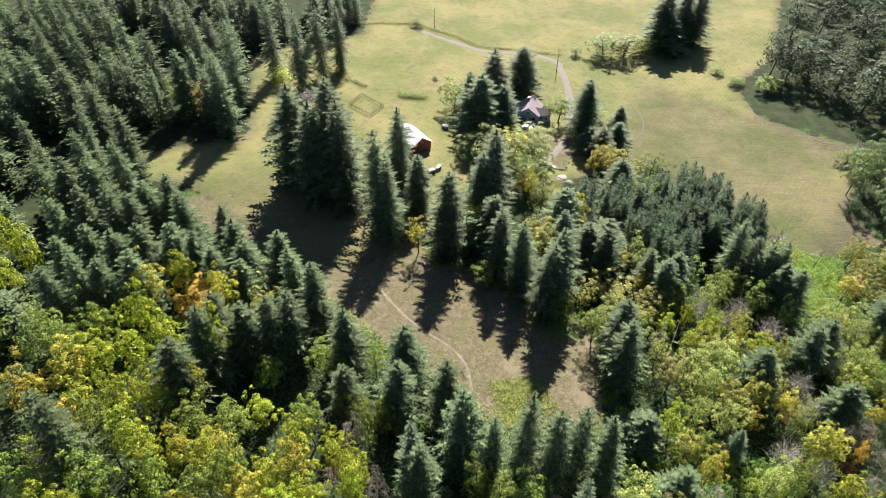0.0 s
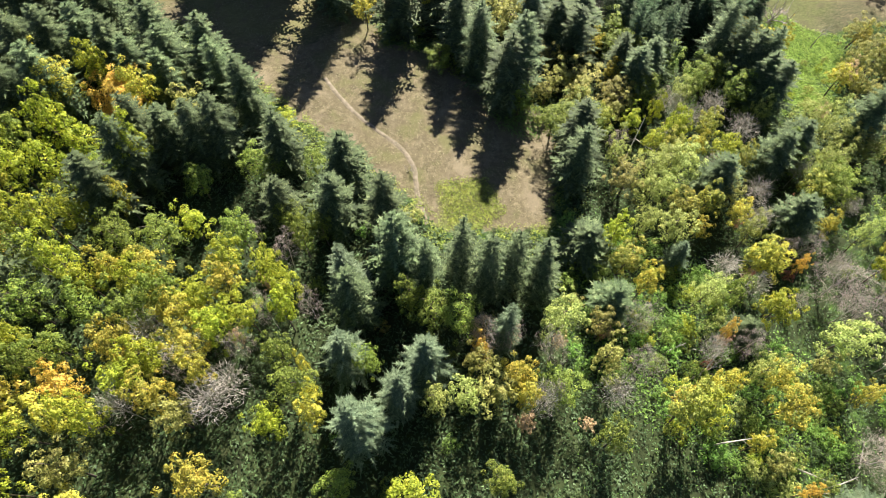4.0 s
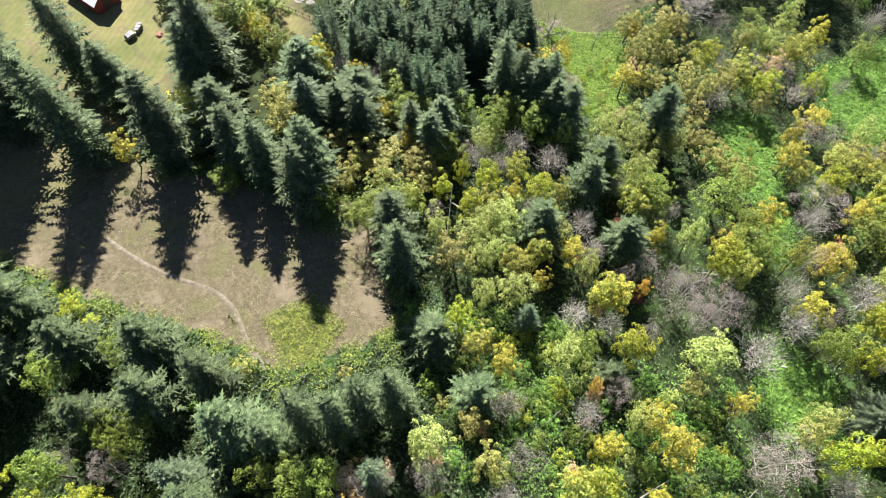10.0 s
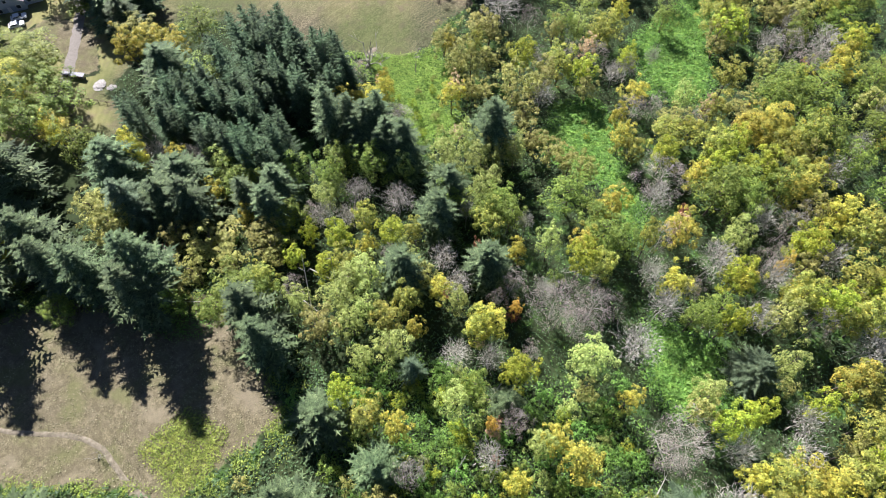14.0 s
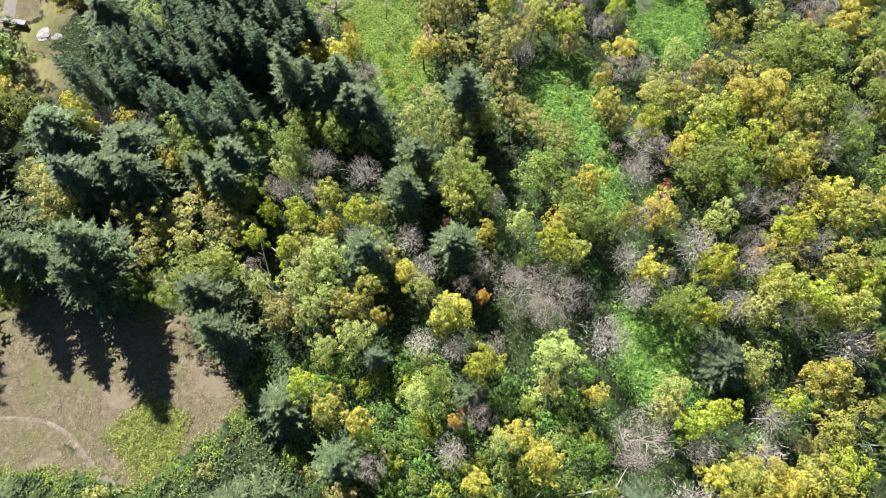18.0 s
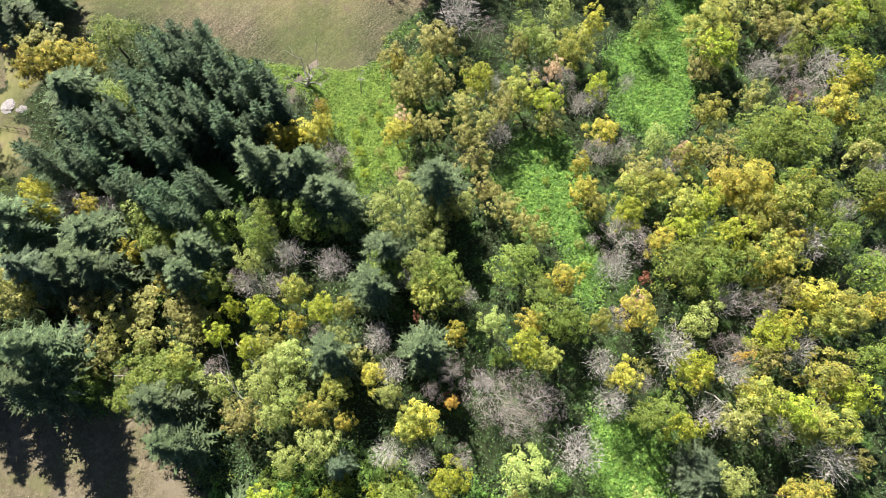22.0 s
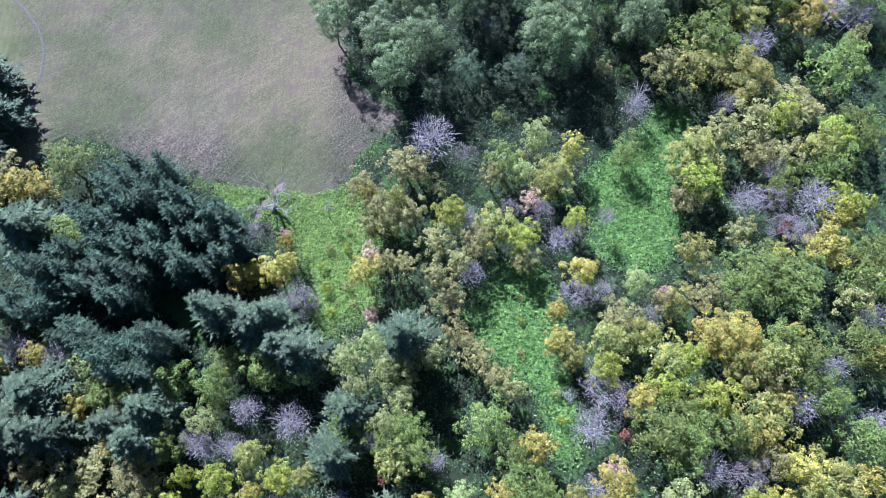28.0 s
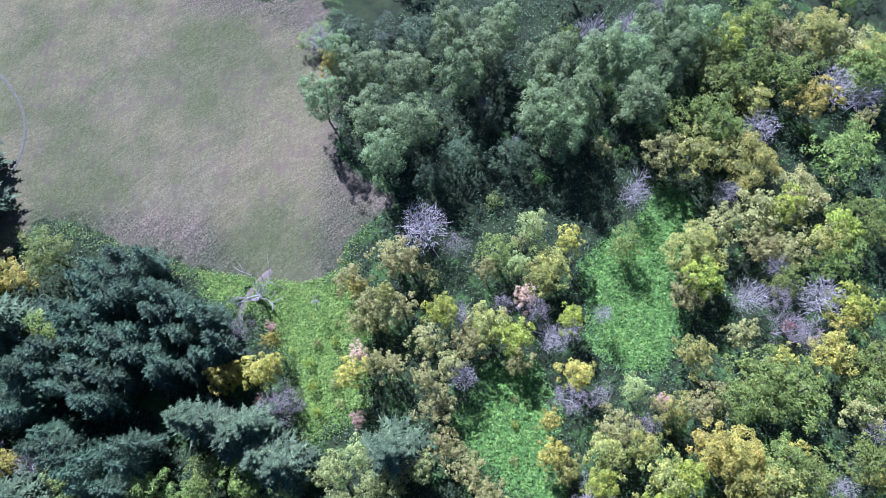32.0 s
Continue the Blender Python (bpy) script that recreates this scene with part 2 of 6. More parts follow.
MEADOW = [(-114, 146), (-92, 153), (-46, 155), (-29, 131), (-23, 117), (-11, 116), (7, 99), (19, 96), (23, 83), (19, 60), (-7, 59), (-13, 67), (-41, 89), (-57, 102), (-70, 116), (-89, 126)]
FARM = [(-145, 161), (-134, 174), (-98, 191), (-114, 265), (-65, 290), (-62, 430), (210, 440), (145, 282), (114, 250), (114, 216), (128, 203), (140, 180), (113, 145), (97, 125), (86, 139), (85, 157), (54, 182), (26, 170), (-12, 156), (-25, 130), (-45, 115), (-65, 114), (-85, 133), (-111, 155)]
FIELD = [(72, 248), (146, 194), (126, 176), (121, 152), (126, 135), (118, 134.3), (110, 133.5), (105.5, 128.5), (97, 131), (89.3, 138), (81, 146), (73, 155.5), (59, 177), (45, 185)]
GLADE_A = [(154, 94), (164, 95), (170, 94), (180, 98), (183, 93), (173, 87), (163, 78), (160, 73), (152, 70), (146, 73), (144, 80), (149, 85), (151, 90)]
GLADE_B = [(119, 88), (126, 84), (124, 74), (118, 69), (115, 62), (112, 54), (107, 50), (112, 62), (110, 68), (108, 79), (109, 83), (115, 84)]
GLADE_C = [(80, 144), (90, 134), (104, 125), (103, 115), (100, 111), (92, 112), (95, 104), (92, 100), (82, 101), (82, 106), (86, 112), (87, 122), (87, 132), (79, 140)]
GLADE_D = [(93, 29), (98, 19), (92, 10), (84, 14), (85, 21)]
GLADE_F = [(55, 140), (58, 133), (60, 120), (58, 114), (55, 117), (54, 126), (53, 133)]
GLADE_E = [(-7, 72), (3, 73), (7, 65), (0, 59), (-5, 61)]
TRAIL = [(-38, 104), (-33, 97), (-26, 90), (-17, 83), (-13, 77), (-13, 70), (-10, 61)]
DRIVE = [(15, 176), (24, 191), (31, 203), (35, 232), (35, 254), (34, 272), (27, 279), (12, 280), (-4, 279), (-20, 289), (-38, 300)]
DITCH = [(-84, 322), (-71, 303), (-38, 307), (-19, 297), (-4, 285), (19, 285), (36, 282)]
DITCH2 = [(-100, 265), (-81, 250), (-70, 242), (-56, 231)]
CLEARING = [(-137, 173), (-125, 180), (-98, 189), (-114, 262), (-102, 259), (-85, 166), (-80, 129), (-101, 148), (-123, 162), (-139, 161)]
CLEARING_TOPS = [(-112, 131), (-103, 136), (-81, 144), (-93, 201), (-84, 199), (-71, 126), (-66, 94), (-82, 110), (-101, 122), (-113, 121)]
TRACK = [(80.5, 131.5), (82.5, 134.5), (85.7, 136.1), (89.8, 137.4), (92.5, 137.6)]
# SHADE: strip in the poplars' shadow, kept free of bright ground colour and growth
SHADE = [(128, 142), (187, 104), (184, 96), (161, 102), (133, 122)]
TRACK2 = [(61.1, 231.6), (63, 221.3), (63.1, 211.5), (60.3, 204), (54.7, 197.7), (50.7, 195.6)]
DIRT_YARD = [(13.2, 202.8), (21.6, 205.4), (28.1, 198.1), (30.3, 190.4), (25.3, 176), (21.1, 176.9), (17.1, 187.3), (17.8, 195.6)]
PADDOCK = [(13.4, 176), (24.8, 166.5), (24, 156), (18, 153), (6, 161)]
GLADE_G = [(3.9, 101.5), (9.9, 100.0), (18.1, 93.7), (16.8, 87.7), (14.0, 86.8), (8.1, 90.2), (4.0, 96.1)]
GLADES = [GLADE_G, GLADE_A, GLADE_B, GLADE_C, GLADE_D, GLADE_E, GLADE_F]


def open_land(x, y):
    """Distance into the land that bears no wood, negative in the wood."""
    return np.max([inside(p, x, y) for p in [MEADOW, FARM, FIELD, PADDOCK, CLEARING] + GLADES], axis=0)


def from_arrays(name, verts, faces, mats, slots=None):
    me = bpy.data.meshes.new(name)
    verts, faces = np.asarray(verts, np.float32), np.asarray(faces, np.int32)
    n, k = faces.shape
    me.vertices.add(len(verts))
    me.vertices.foreach_set("co", verts.ravel())
    me.loops.add(n * k)
    me.loops.foreach_set("vertex_index", faces.ravel())
    me.polygons.add(n)
    me.polygons.foreach_set("loop_start", np.arange(0, n * k, k, dtype=np.int32))
    for m in mats:
        me.materials.append(m)
    if slots is not None:
        me.polygons.foreach_set("material_index", np.asarray(slots, np.int32))
    me.update(calc_edges=True)
    me.validate()
    return me


def build_ground():
    far = np.array([300, 340, 420, 560, 800, 1200, 2000, 3500.0])
    xs = np.concatenate([-20 - far[::-1], np.arange(-280, 281, 2.5), far])
    ys = np.concatenate([160 - far[::-1], np.arange(-110, 431, 2.5), 150 + far])
    gx, gy = np.meshgrid(xs, ys)
    z = ground_z(gx, gy) + np.where(np.hypot(gx, gy - 150) > 900, 0.03 * (np.hypot(gx, gy - 150) - 900), 0)
    nx, ny = len(xs), len(ys)
    i = np.arange(nx * ny).reshape(ny, nx)
    faces = np.stack([i[:-1, :-1], i[:-1, 1:], i[1:, 1:], i[1:, :-1]], -1).reshape(-1, 4)
    m, t, p = nodes_of("earth and grass")
    at = t.nodes.new("ShaderNodeAttribute")
    at.attribute_name = "cover"
    sep = t.nodes.new("ShaderNodeSeparateColor")
    t.links.new(at.outputs["Color"], sep.inputs[0])
    fine, mid, wide = noise_at(t, 2.2, 6), noise_at(t, 0.25, 5), noise_at(t, 0.045, 5)
    # forest floor colours, lowered to deepen the shade between the trees
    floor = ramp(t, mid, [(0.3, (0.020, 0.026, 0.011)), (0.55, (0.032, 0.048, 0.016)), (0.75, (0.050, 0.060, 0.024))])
    grain = noise_at(t, 5.0, 5, "Object", 0.75)
    tuft = noise_at(t, 0.8, 6, "Object", 0.78)
    patch = noise_at(t, 0.11, 5, "Object", 0.65)
    hay = ramp(t, maths(t, "ADD", maths(t, "MULTIPLY", grain, 0.55), maths(t, "MULTIPLY", tuft, 0.45)), [(0.38, (0.045, 0.040, 0.023)), (0.5, (0.128, 0.112, 0.062)), (0.62, (0.262, 0.228, 0.135))])
    hay = mix(t, ramp(t, mid, [(0.42, (0, 0, 0)), (0.68, (0.7, 0.7, 0.7))]), hay, (0.112, 0.096, 0.058))
    hay = mix(t, ramp(t, patch, [(0.50, (0, 0, 0)), (0.62, (0.55, 0.55, 0.55))]), hay, (0.115, 0.125, 0.045))
    hay = mix(t, ramp(t, patch, [(0.34, (0.6, 0.6, 0.6)), (0.46, (0, 0, 0))]), hay, (0.205, 0.176, 0.114))
    lush = ramp(t, fine, [(0.3, (0.035, 0.075, 0.016)), (0.7, (0.075, 0.135, 0.028))])
    turf = ramp(t, wide, [(0.38, (0.054, 0.074, 0.024)), (0.48, (0.084, 0.092, 0.042)), (0.54, (0.118, 0.106, 0.064)), (0.62, (0.165, 0.145, 0.098))])
    turf = mix(t, 0.30, turf, ramp(t, fine, [(0.38, (0.045, 0.052, 0.020)), (0.62, (0.15, 0.135, 0.085))]))
    turf = mix(t, 0.3, turf, ramp(t, grain, [(0.38, (0.040, 0.042, 0.020)), (0.62, (0.18, 0.16, 0.105))]))
    rows = node(t, "TexWave", Scale=0.19, Distortion=5.0, Detail=4.0)
    place = t.nodes.new("ShaderNodeTexCoord")
    turn = t.nodes.new("ShaderNodeMapping")
    turn.inputs["Rotation"].default_value = (0, 0, radians(36))
    t.links.new(place.outputs["Object"], turn.inputs["Vector"])
    t.links.new(turn.outputs[0], rows.inputs["Vector"])
    turf = mix(t, maths(t, "MULTIPLY", maths(t, "MULTIPLY", rows.outputs["Fac"], patch), 0.62), turf, (0.062, 0.062, 0.036))
    streak = t.nodes.new("ShaderNodeMapping")
    streak.inputs["Rotation"].default_value, streak.inputs["Scale"].default_value = (0, 0, radians(-33)), (0.12, 1.0, 1.0)
    warp = t.nodes.new("ShaderNodeVectorMath")
    warp.operation = "ADD"
    bend = node(t, "TexNoise", Scale=0.02, Detail=2.0)
    amount = t.nodes.new("ShaderNodeVectorMath")
    amount.operation = "SCALE"
    amount.inputs["Scale"].default_value = 26.0
    t.links.new(place.outputs["Object"], bend.inputs["Vector"])
    t.links.new(bend.outputs["Color"], amount.inputs[0])
    t.links.new(place.outputs["Object"], warp.inputs[0])
    t.links.new(amount.outputs[0], warp.inputs[1])
    t.links.new(warp.outputs[0], streak.inputs["Vector"])
    swath = node(t, "TexNoise", Scale=1.3, Detail=5.0, Roughness=0.7)
    t.links.new(streak.outputs[0], swath.inputs["Vector"])
    turf = mix(t, 0.5, turf, ramp(t, swath.outputs["Fac"], [(0.36, (0.55, 0.56, 0.55)), (0.5, (1.0, 1.0, 1.0)), (0.66, (1.7, 1.6, 1.62))]), "MULTIPLY")
    turf = mix(t, 1.0, turf, ramp(t, fine, [(0.36, (0.6, 0.6, 0.6)), (0.5, (1.0, 1.0, 1.0)), (0.64, (1.45, 1.42, 1.42))]), "MULTIPLY")
    lawn = ramp(t, mid, [(0.3, (0.15, 0.155, 0.06)), (0.55, (0.20, 0.20, 0.08)), (0.75, (0.28, 0.24, 0.13))])
    turf = mix(t, at.outputs["Alpha"], turf, lawn)
    turf = mix(t, ramp(t, mid, [(0.5, (0, 0, 0)), (0.66, (0.6, 0.6, 0.6))]), turf, (0.098, 0.086, 0.053))
    turf = mix(t, 0.38, turf, ramp(t, rows.outputs["Fac"], [(0.15, (0.84, 0.86, 0.82)), (0.85, (1.08, 1.07, 1.07))]), "MULTIPLY")
    turf = mix(t, 0.9, turf, ramp(t, noise_at(t, 0.028, 4, "Object", 0.7), [(0.40, (0.68, 0.79, 0.62)), (0.5, (0.92, 0.93, 0.88)), (0.60, (1.17, 1.10, 1.08))]), "MULTIPLY")
    jitter = maths(t, "MULTIPLY", maths(t, "SUBTRACT", mid, 0.5), 1.6)

    def cut(channel):
        s = t.nodes.new("ShaderNodeMapRange")
        s.inputs["From Min"].default_value, s.inputs["From Max"].default_value = 0.42, 0.58
        t.links.new(maths(t, "ADD", channel, jitter), s.inputs["Value"])
        return s.outputs[0]
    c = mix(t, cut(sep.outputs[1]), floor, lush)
    c = mix(t, cut(sep.outputs[0]), c, hay)
    c = mix(t, cut(sep.outputs[2]), c, turf)
    t.links.new(c, p.inputs["Base Color"])
    p.inputs["Roughness"].default_value, p.inputs["Specular IOR Level"].default_value = 0.95, 0.15
    bump(t, grain, 0.12, 0.6, p)
    me = from_arrays("ground", np.stack([gx, gy, z], -1).reshape(-1, 3), faces, [m])
    soft = lambda d: np.clip(0.5 + d / 6, 0, 1)
    hayish = soft(inside(MEADOW, gx, gy))
    yard = soft(inside(DIRT_YARD, gx, gy) * 1.5)
    hayish = np.maximum(hayish, yard)
    turfish = np.maximum.reduce([soft(inside(p, gx, gy)) for p in (FARM, FIELD, PADDOCK, CLEARING)]) * (1 - yard)
    # lush green fades out inside SHADE, putting that shadow into the ground colour
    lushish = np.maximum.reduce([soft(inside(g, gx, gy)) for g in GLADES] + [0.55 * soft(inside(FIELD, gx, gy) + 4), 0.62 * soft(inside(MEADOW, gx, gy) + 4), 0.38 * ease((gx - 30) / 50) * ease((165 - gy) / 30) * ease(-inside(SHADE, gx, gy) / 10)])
    rgba = np.stack([hayish, lushish, turfish, ease((np.maximum.reduce([inside(FARM, gx, gy), inside(PADDOCK, gx, gy), inside(CLEARING, gx, gy)]) + 2) / 8) * (1 - 0.6 * ease((inside(FIELD, gx, gy) + 8) / 12)) * (1 - ease((inside(MEADOW, gx, gy) + 20) / 20) * 0.5)], -1).reshape(-1, 4)
    me.attributes.new("cover", "FLOAT_COLOR", "POINT").data.foreach_set("color", rgba.astype(np.float32).ravel())
    me.polygons.foreach_set("use_smooth", np.ones(len(faces), bool))
    return tagged(new("ground", me), "rolling ground with dry meadow, mown fields and forest floor", "ground", kind="structure")


ground = build_ground()


def ribbon(name, line, width, mat, label, category, lift=0.05):
    """A strip that follows a line of places over the ground."""
    pts = []
    for (ax, ay), (bx, by) in zip(line, line[1:]):
        n = max(2, int(math.hypot(bx - ax, by - ay) / 1.5))
        pts += [(ax + (bx - ax) * k / n, ay + (by - ay) * k / n) for k in range(n)]
    pts = np.array(pts + [line[-1]], float)
    for _ in range(6):
        pts[1:-1] = (pts[:-2] + 2 * pts[1:-1] + pts[2:]) / 4
    way = np.gradient(pts, axis=0)
    side = np.stack([-way[:, 1], way[:, 0]], -1) / np.hypot(way[:, 0], way[:, 1])[:, None]
    rng = np.random.default_rng(7)
    w = width / 2 * (1 + 0.12 * rng.standard_normal((len(pts), 2)))
    rows = [pts + side * w[:, :1], pts + side * w[:, :1] * 0.4, pts - side * w[:, 1:] * 0.4, pts - side * w[:, 1:]]
    lifts = (-0.06, lift, lift, -0.06)
    v = np.concatenate([np.c_[r, ground_z(r[:, 0], r[:, 1]) + h + 0.05] for r, h in zip(rows, lifts)])
    n = len(pts)
    a = np.arange(n - 1)
    f = np.concatenate([np.stack([k * n + a, k * n + a + 1, (k + 1) * n + a + 1, (k + 1) * n + a], -1) for k in range(3)])
    return tagged(new(name, from_arrays(name, v, f, [mat])), label, category, kind="structure")


ribbon("trail", TRAIL, 1.2, FAINT, "narrow trodden trail winding through dry meadow grass", "trail")
ribbon("road", DRIVE, 3.4, GRAVEL, "pale gravel driveway running past the farmhouse", "driveway", 0.06)
ribbon("farm_track", TRACK, 1.5, EARTH, "bare earth track leaving the mown field corner", "track")
ribbon("field_track", TRACK2, 0.9, WORN, "curved worn track at the field's edge", "track")


# ---- plants: meshes ----
def tube(points, radii, sides=6):
    """Vertices and quads of a tapered tube along points."""
    points = np.asarray(points, float)
    way = np.gradient(points, axis=0)
    verts, faces = [], []
    for i, (p, w, r) in enumerate(zip(points, way, radii)):
        w = w / (np.linalg.norm(w) + 1e-9)
        a = np.cross(w, (0.3, 0.9, 0.1) if abs(w[2]) > 0.9 else (0, 0, 1.0))
        a /= np.linalg.norm(a) + 1e-9
        b = np.cross(w, a)
        for k in range(sides):
            u = 2 * math.pi * k / sides
            verts.append(p + r * (math.cos(u) * a + math.sin(u) * b))
        if i:
            o = (i - 1) * sides
            faces += [(o + k, o + (k + 1) % sides, o + sides + (k + 1) % sides, o + sides + k) for k in range(sides)]
    return verts, faces


def joined_tubes(name, tubes, mat):
    verts, faces = [], []
    for v, f in tubes:
        o = len(verts)
        verts += list(v)
        faces += [tuple(o + i for i in q) for q in f]
    return from_arrays(name, verts, faces, [mat])


def fir_crown(name, high, wide, levels, boughs, seed, stations=5, droop=0.25, mat="fir", taper=0.62):
    """Whorls of drooping boughs, each a flat feathery spray; twigs are triangles."""
    rng = np.random.default_rng(seed)
    tris = []
    base = 0.03 * high
    for k in range(levels):
        u = (k + rng.random() * 0.6) / levels
        z = base + (high - base) * u ** 0.92
        length = wide * ((1 - u) ** taper) * (0.7 + 0.3 * min(1, u * 5)) + 0.12
        for b in range(boughs if u < 0.85 else max(4, boughs - 2)):
            a = 2 * math.pi * (b + rng.random() * 0.8) / boughs + k * 2.4
            ln = length * rng.choice((0.5, 0.75, 1.0, 1.2, 1.4)) * rng.uniform(0.85, 1.1)
            rise = 0.55 * u - droop + rng.uniform(-0.12, 0.12)
            out = np.array((math.cos(a), math.sin(a), 0))
            side = np.array((-math.sin(a), math.cos(a), 0))

            def at(s):
                return out * ln * s + np.array((0, 0, z + ln * (rise * s - 0.28 * s * s + 0.14 * s ** 4)))
            for i in range(stations):
                s = 0.15 + 0.85 * i / stations
                p, q = at(s), at(min(1.0, s + 0.5 / stations))
                reach = (0.33 * ln * (1.06 - s) + 0.17) * rng.uniform(0.6, 1.3)
                for sg in (-1, 1):
                    tip = p + out * reach * 0.75 + sg * side * reach + np.array((0, 0, -0.14 * reach + rng.uniform(-0.1, 0.12)))
                    tris.append((p - out * 0.08 - sg * side * 0.03, q + out * 0.05, tip))
            e = at(1.0)
            tris.append((at(0.75) + side * 0.06 * ln, at(0.75) - side * 0.06 * ln, e + out * 0.12 * ln))
    for i in range(5):
        a = i * 1.257
        tris.append(((0, 0, high + 0.5), (0.22 * math.cos(a), 0.22 * math.sin(a), high - 0.9), (0.22 * math.cos(a + 1.2), 0.22 * math.sin(a + 1.2), high - 0.9)))
    v = np.array(tris).reshape(-1, 3)
    return from_arrays(name, v, np.arange(len(v)).reshape(-1, 3), [LEAF[mat]])


def fir_trunk(name, high, seed):
    rng = np.random.default_rng(seed)
    pts = [(0.06 * rng.standard_normal(), 0.06 * rng.standard_normal(), high * k / 6 - (0.4 if k == 0 else 0)) for k in range(7)]
    return joined_tubes(name, [tube(pts, [0.32, 0.24, 0.18, 0.13, 0.09, 0.05, 0.02])], BARK)


def leaf_sprays(rng, centres, sizes, out_from, flat=0.4, turned=0.45):
    """One small pointed leaf spray at each centre, facing roughly away from out_from and up."""
    n = len(centres)
    nrm = centres - out_from
    nrm /= np.linalg.norm(nrm, axis=1, keepdims=True) + 1e-6
    nrm = nrm * 0.8 + rng.standard_normal((n, 3)) * turned + np.array((0, 0, flat))
    nrm /= np.linalg.norm(nrm, axis=1, keepdims=True) + 1e-6
    a = np.cross(nrm, rng.standard_normal((n, 3)))
    a /= np.linalg.norm(a, axis=1, keepdims=True) + 1e-6
    b = np.cross(nrm, a)
    s = sizes[:, None]
    tri = np.stack([centres - a * s - b * s * 0.55, centres - a * s * rng.uniform(0.5, 1.0, (n, 1)) + b * s * 0.6, centres + a * s * 1.15], 1)
    return tri.reshape(-1, 3)


def leaf_crown(name, high, wide, lumps, per, seed, low=0.2, size=(0.10, 0.2), lump=0.3, ragged=0.3, mat="green", turned=0.36, tall=0.85, filled=2.4):
    """A crown built of rounded lumps of leaves over an uneven dome, with dark gaps between the lumps."""
    rng = np.random.default_rng(seed)
    foot = high * low
    deep = (high - foot) * 0.6
    core = np.array((0, 0, foot + (high - foot) * 0.42))
    lean = rng.uniform(-0.12, 0.12, 3) * np.array((wide, wide, 0))
    tris = []
    for k in range(lumps):
        up = -0.35 + 1.35 * (k + 0.5) / lumps + rng.uniform(-0.08, 0.08)
        up = min(0.98, up)
        a = k * 2.399963 + rng.uniform(-0.35, 0.35)
        flat = math.sqrt(1 - up * up)
        out = np.array((math.cos(a) * flat, math.sin(a) * flat, up))
        lobe = 1 + 0.16 * math.sin(3 * a + seed) + 0.1 * math.sin(2 * a + seed * 1.7)
        reach = (1 - lump * 0.55) * lobe * rng.uniform(1 - ragged, 1 + ragged * 0.35)
        c = core + lean * max(0, up) + out * reach * np.array((wide, wide, deep))
        r = lump * wide * rng.uniform(0.7, 1.3)
        n = int(per * (r / (lump * wide)) ** 2) + 4
        way = rng.standard_normal((n, 3)) + out * 0.55 + np.array((0, 0, 0.45))
        way /= np.linalg.norm(way, axis=1, keepdims=True) + 1e-6
        off = way * (rng.random((n, 1)) ** 0.22) * r * np.array((1, 1, tall))
        tris.append(leaf_sprays(rng, c + off, rng.uniform(*size, n), c - np.array((0, 0, r * 0.25)), 0.3, turned))
    n = int(lumps * filled)
    d = rng.standard_normal((n, 3))
    d /= np.linalg.norm(d, axis=1, keepdims=True)
    inner = core + d * rng.uniform(0.1, 0.70, (n, 1)) * np.array((wide, wide, deep))
    tris.append(leaf_sprays(rng, inner, rng.uniform(0.06, 0.11, n) * wide, core, 0.9, 0.35))
    v = np.concatenate(tris)
    v[:, 2] *= (high + 0.2) / v[:, 2].max()
    return from_arrays(name, v, np.arange(len(v)).reshape(-1, 3), [LEAF[mat]])


def branch_tubes(rng, high, wide, limbs, depth, lean=0.0, thick=0.2, start=0.3):
    """A trunk with limbs that fork, as tubes."""
    made = []
    top = np.array((lean * high, rng.normal() * 0.04 * high, high * 0.86))
    pts = [top * s + np.array((math.sin(s * 5) * 0.12, math.cos(s * 4) * 0.12, -0.4 if s == 0 else 0)) for s in np.linspace(0, 1, 6)]
    made.append(tube(pts, np.linspace(thick, thick * 0.2, 6), 6))

    def grow(p, d, ln, r, level):
        q = [p]
        for _ in range(3):
            d = d + rng.standard_normal(3) * 0.22 + np.array((0, 0, 0.10))
            d /= np.linalg.norm(d)
            q.append(q[-1] + d * ln / 3)
        made.append(tube(q, np.linspace(r, r * 0.35, 4), 4 if level else 3))
        if level:
            for _ in range(3):
                s = rng.uniform(0.3, 1.0)
                i = min(2, int(s * 3))
                o = q[i] + (q[i + 1] - q[i]) * (s * 3 - i)
                e = d + rng.standard_normal(3) * 0.6
                grow(o, e / np.linalg.norm(e), ln * rng.uniform(0.45, 0.7), r * 0.5, level - 1)
    for k in range(limbs):
        s = start + (1 - start) * (k + rng.random()) / limbs
        a = k * 2.4 + rng.uniform(-0.5, 0.5)
        d = np.array((math.cos(a), math.sin(a), rng.uniform(0.2, 0.9) + 0.6 * s))
        i = min(4, int(s * 5))
        o = pts[i] + (pts[i + 1] - pts[i]) * (s * 5 - i)
        grow(o, d / np.linalg.norm(d), wide * rng.uniform(0.75, 1.2) * (1.15 - 0.45 * s), thick * 0.42, depth)
    return made


def limbed_trunk(name, high, wide, seed, depth=0, limbs=7, mat=None, thick=0.2, start=0.3):
    return joined_tubes(name, branch_tubes(np.random.default_rng(seed), high, wide, limbs, depth, 0, thick, start), mat or BARK)


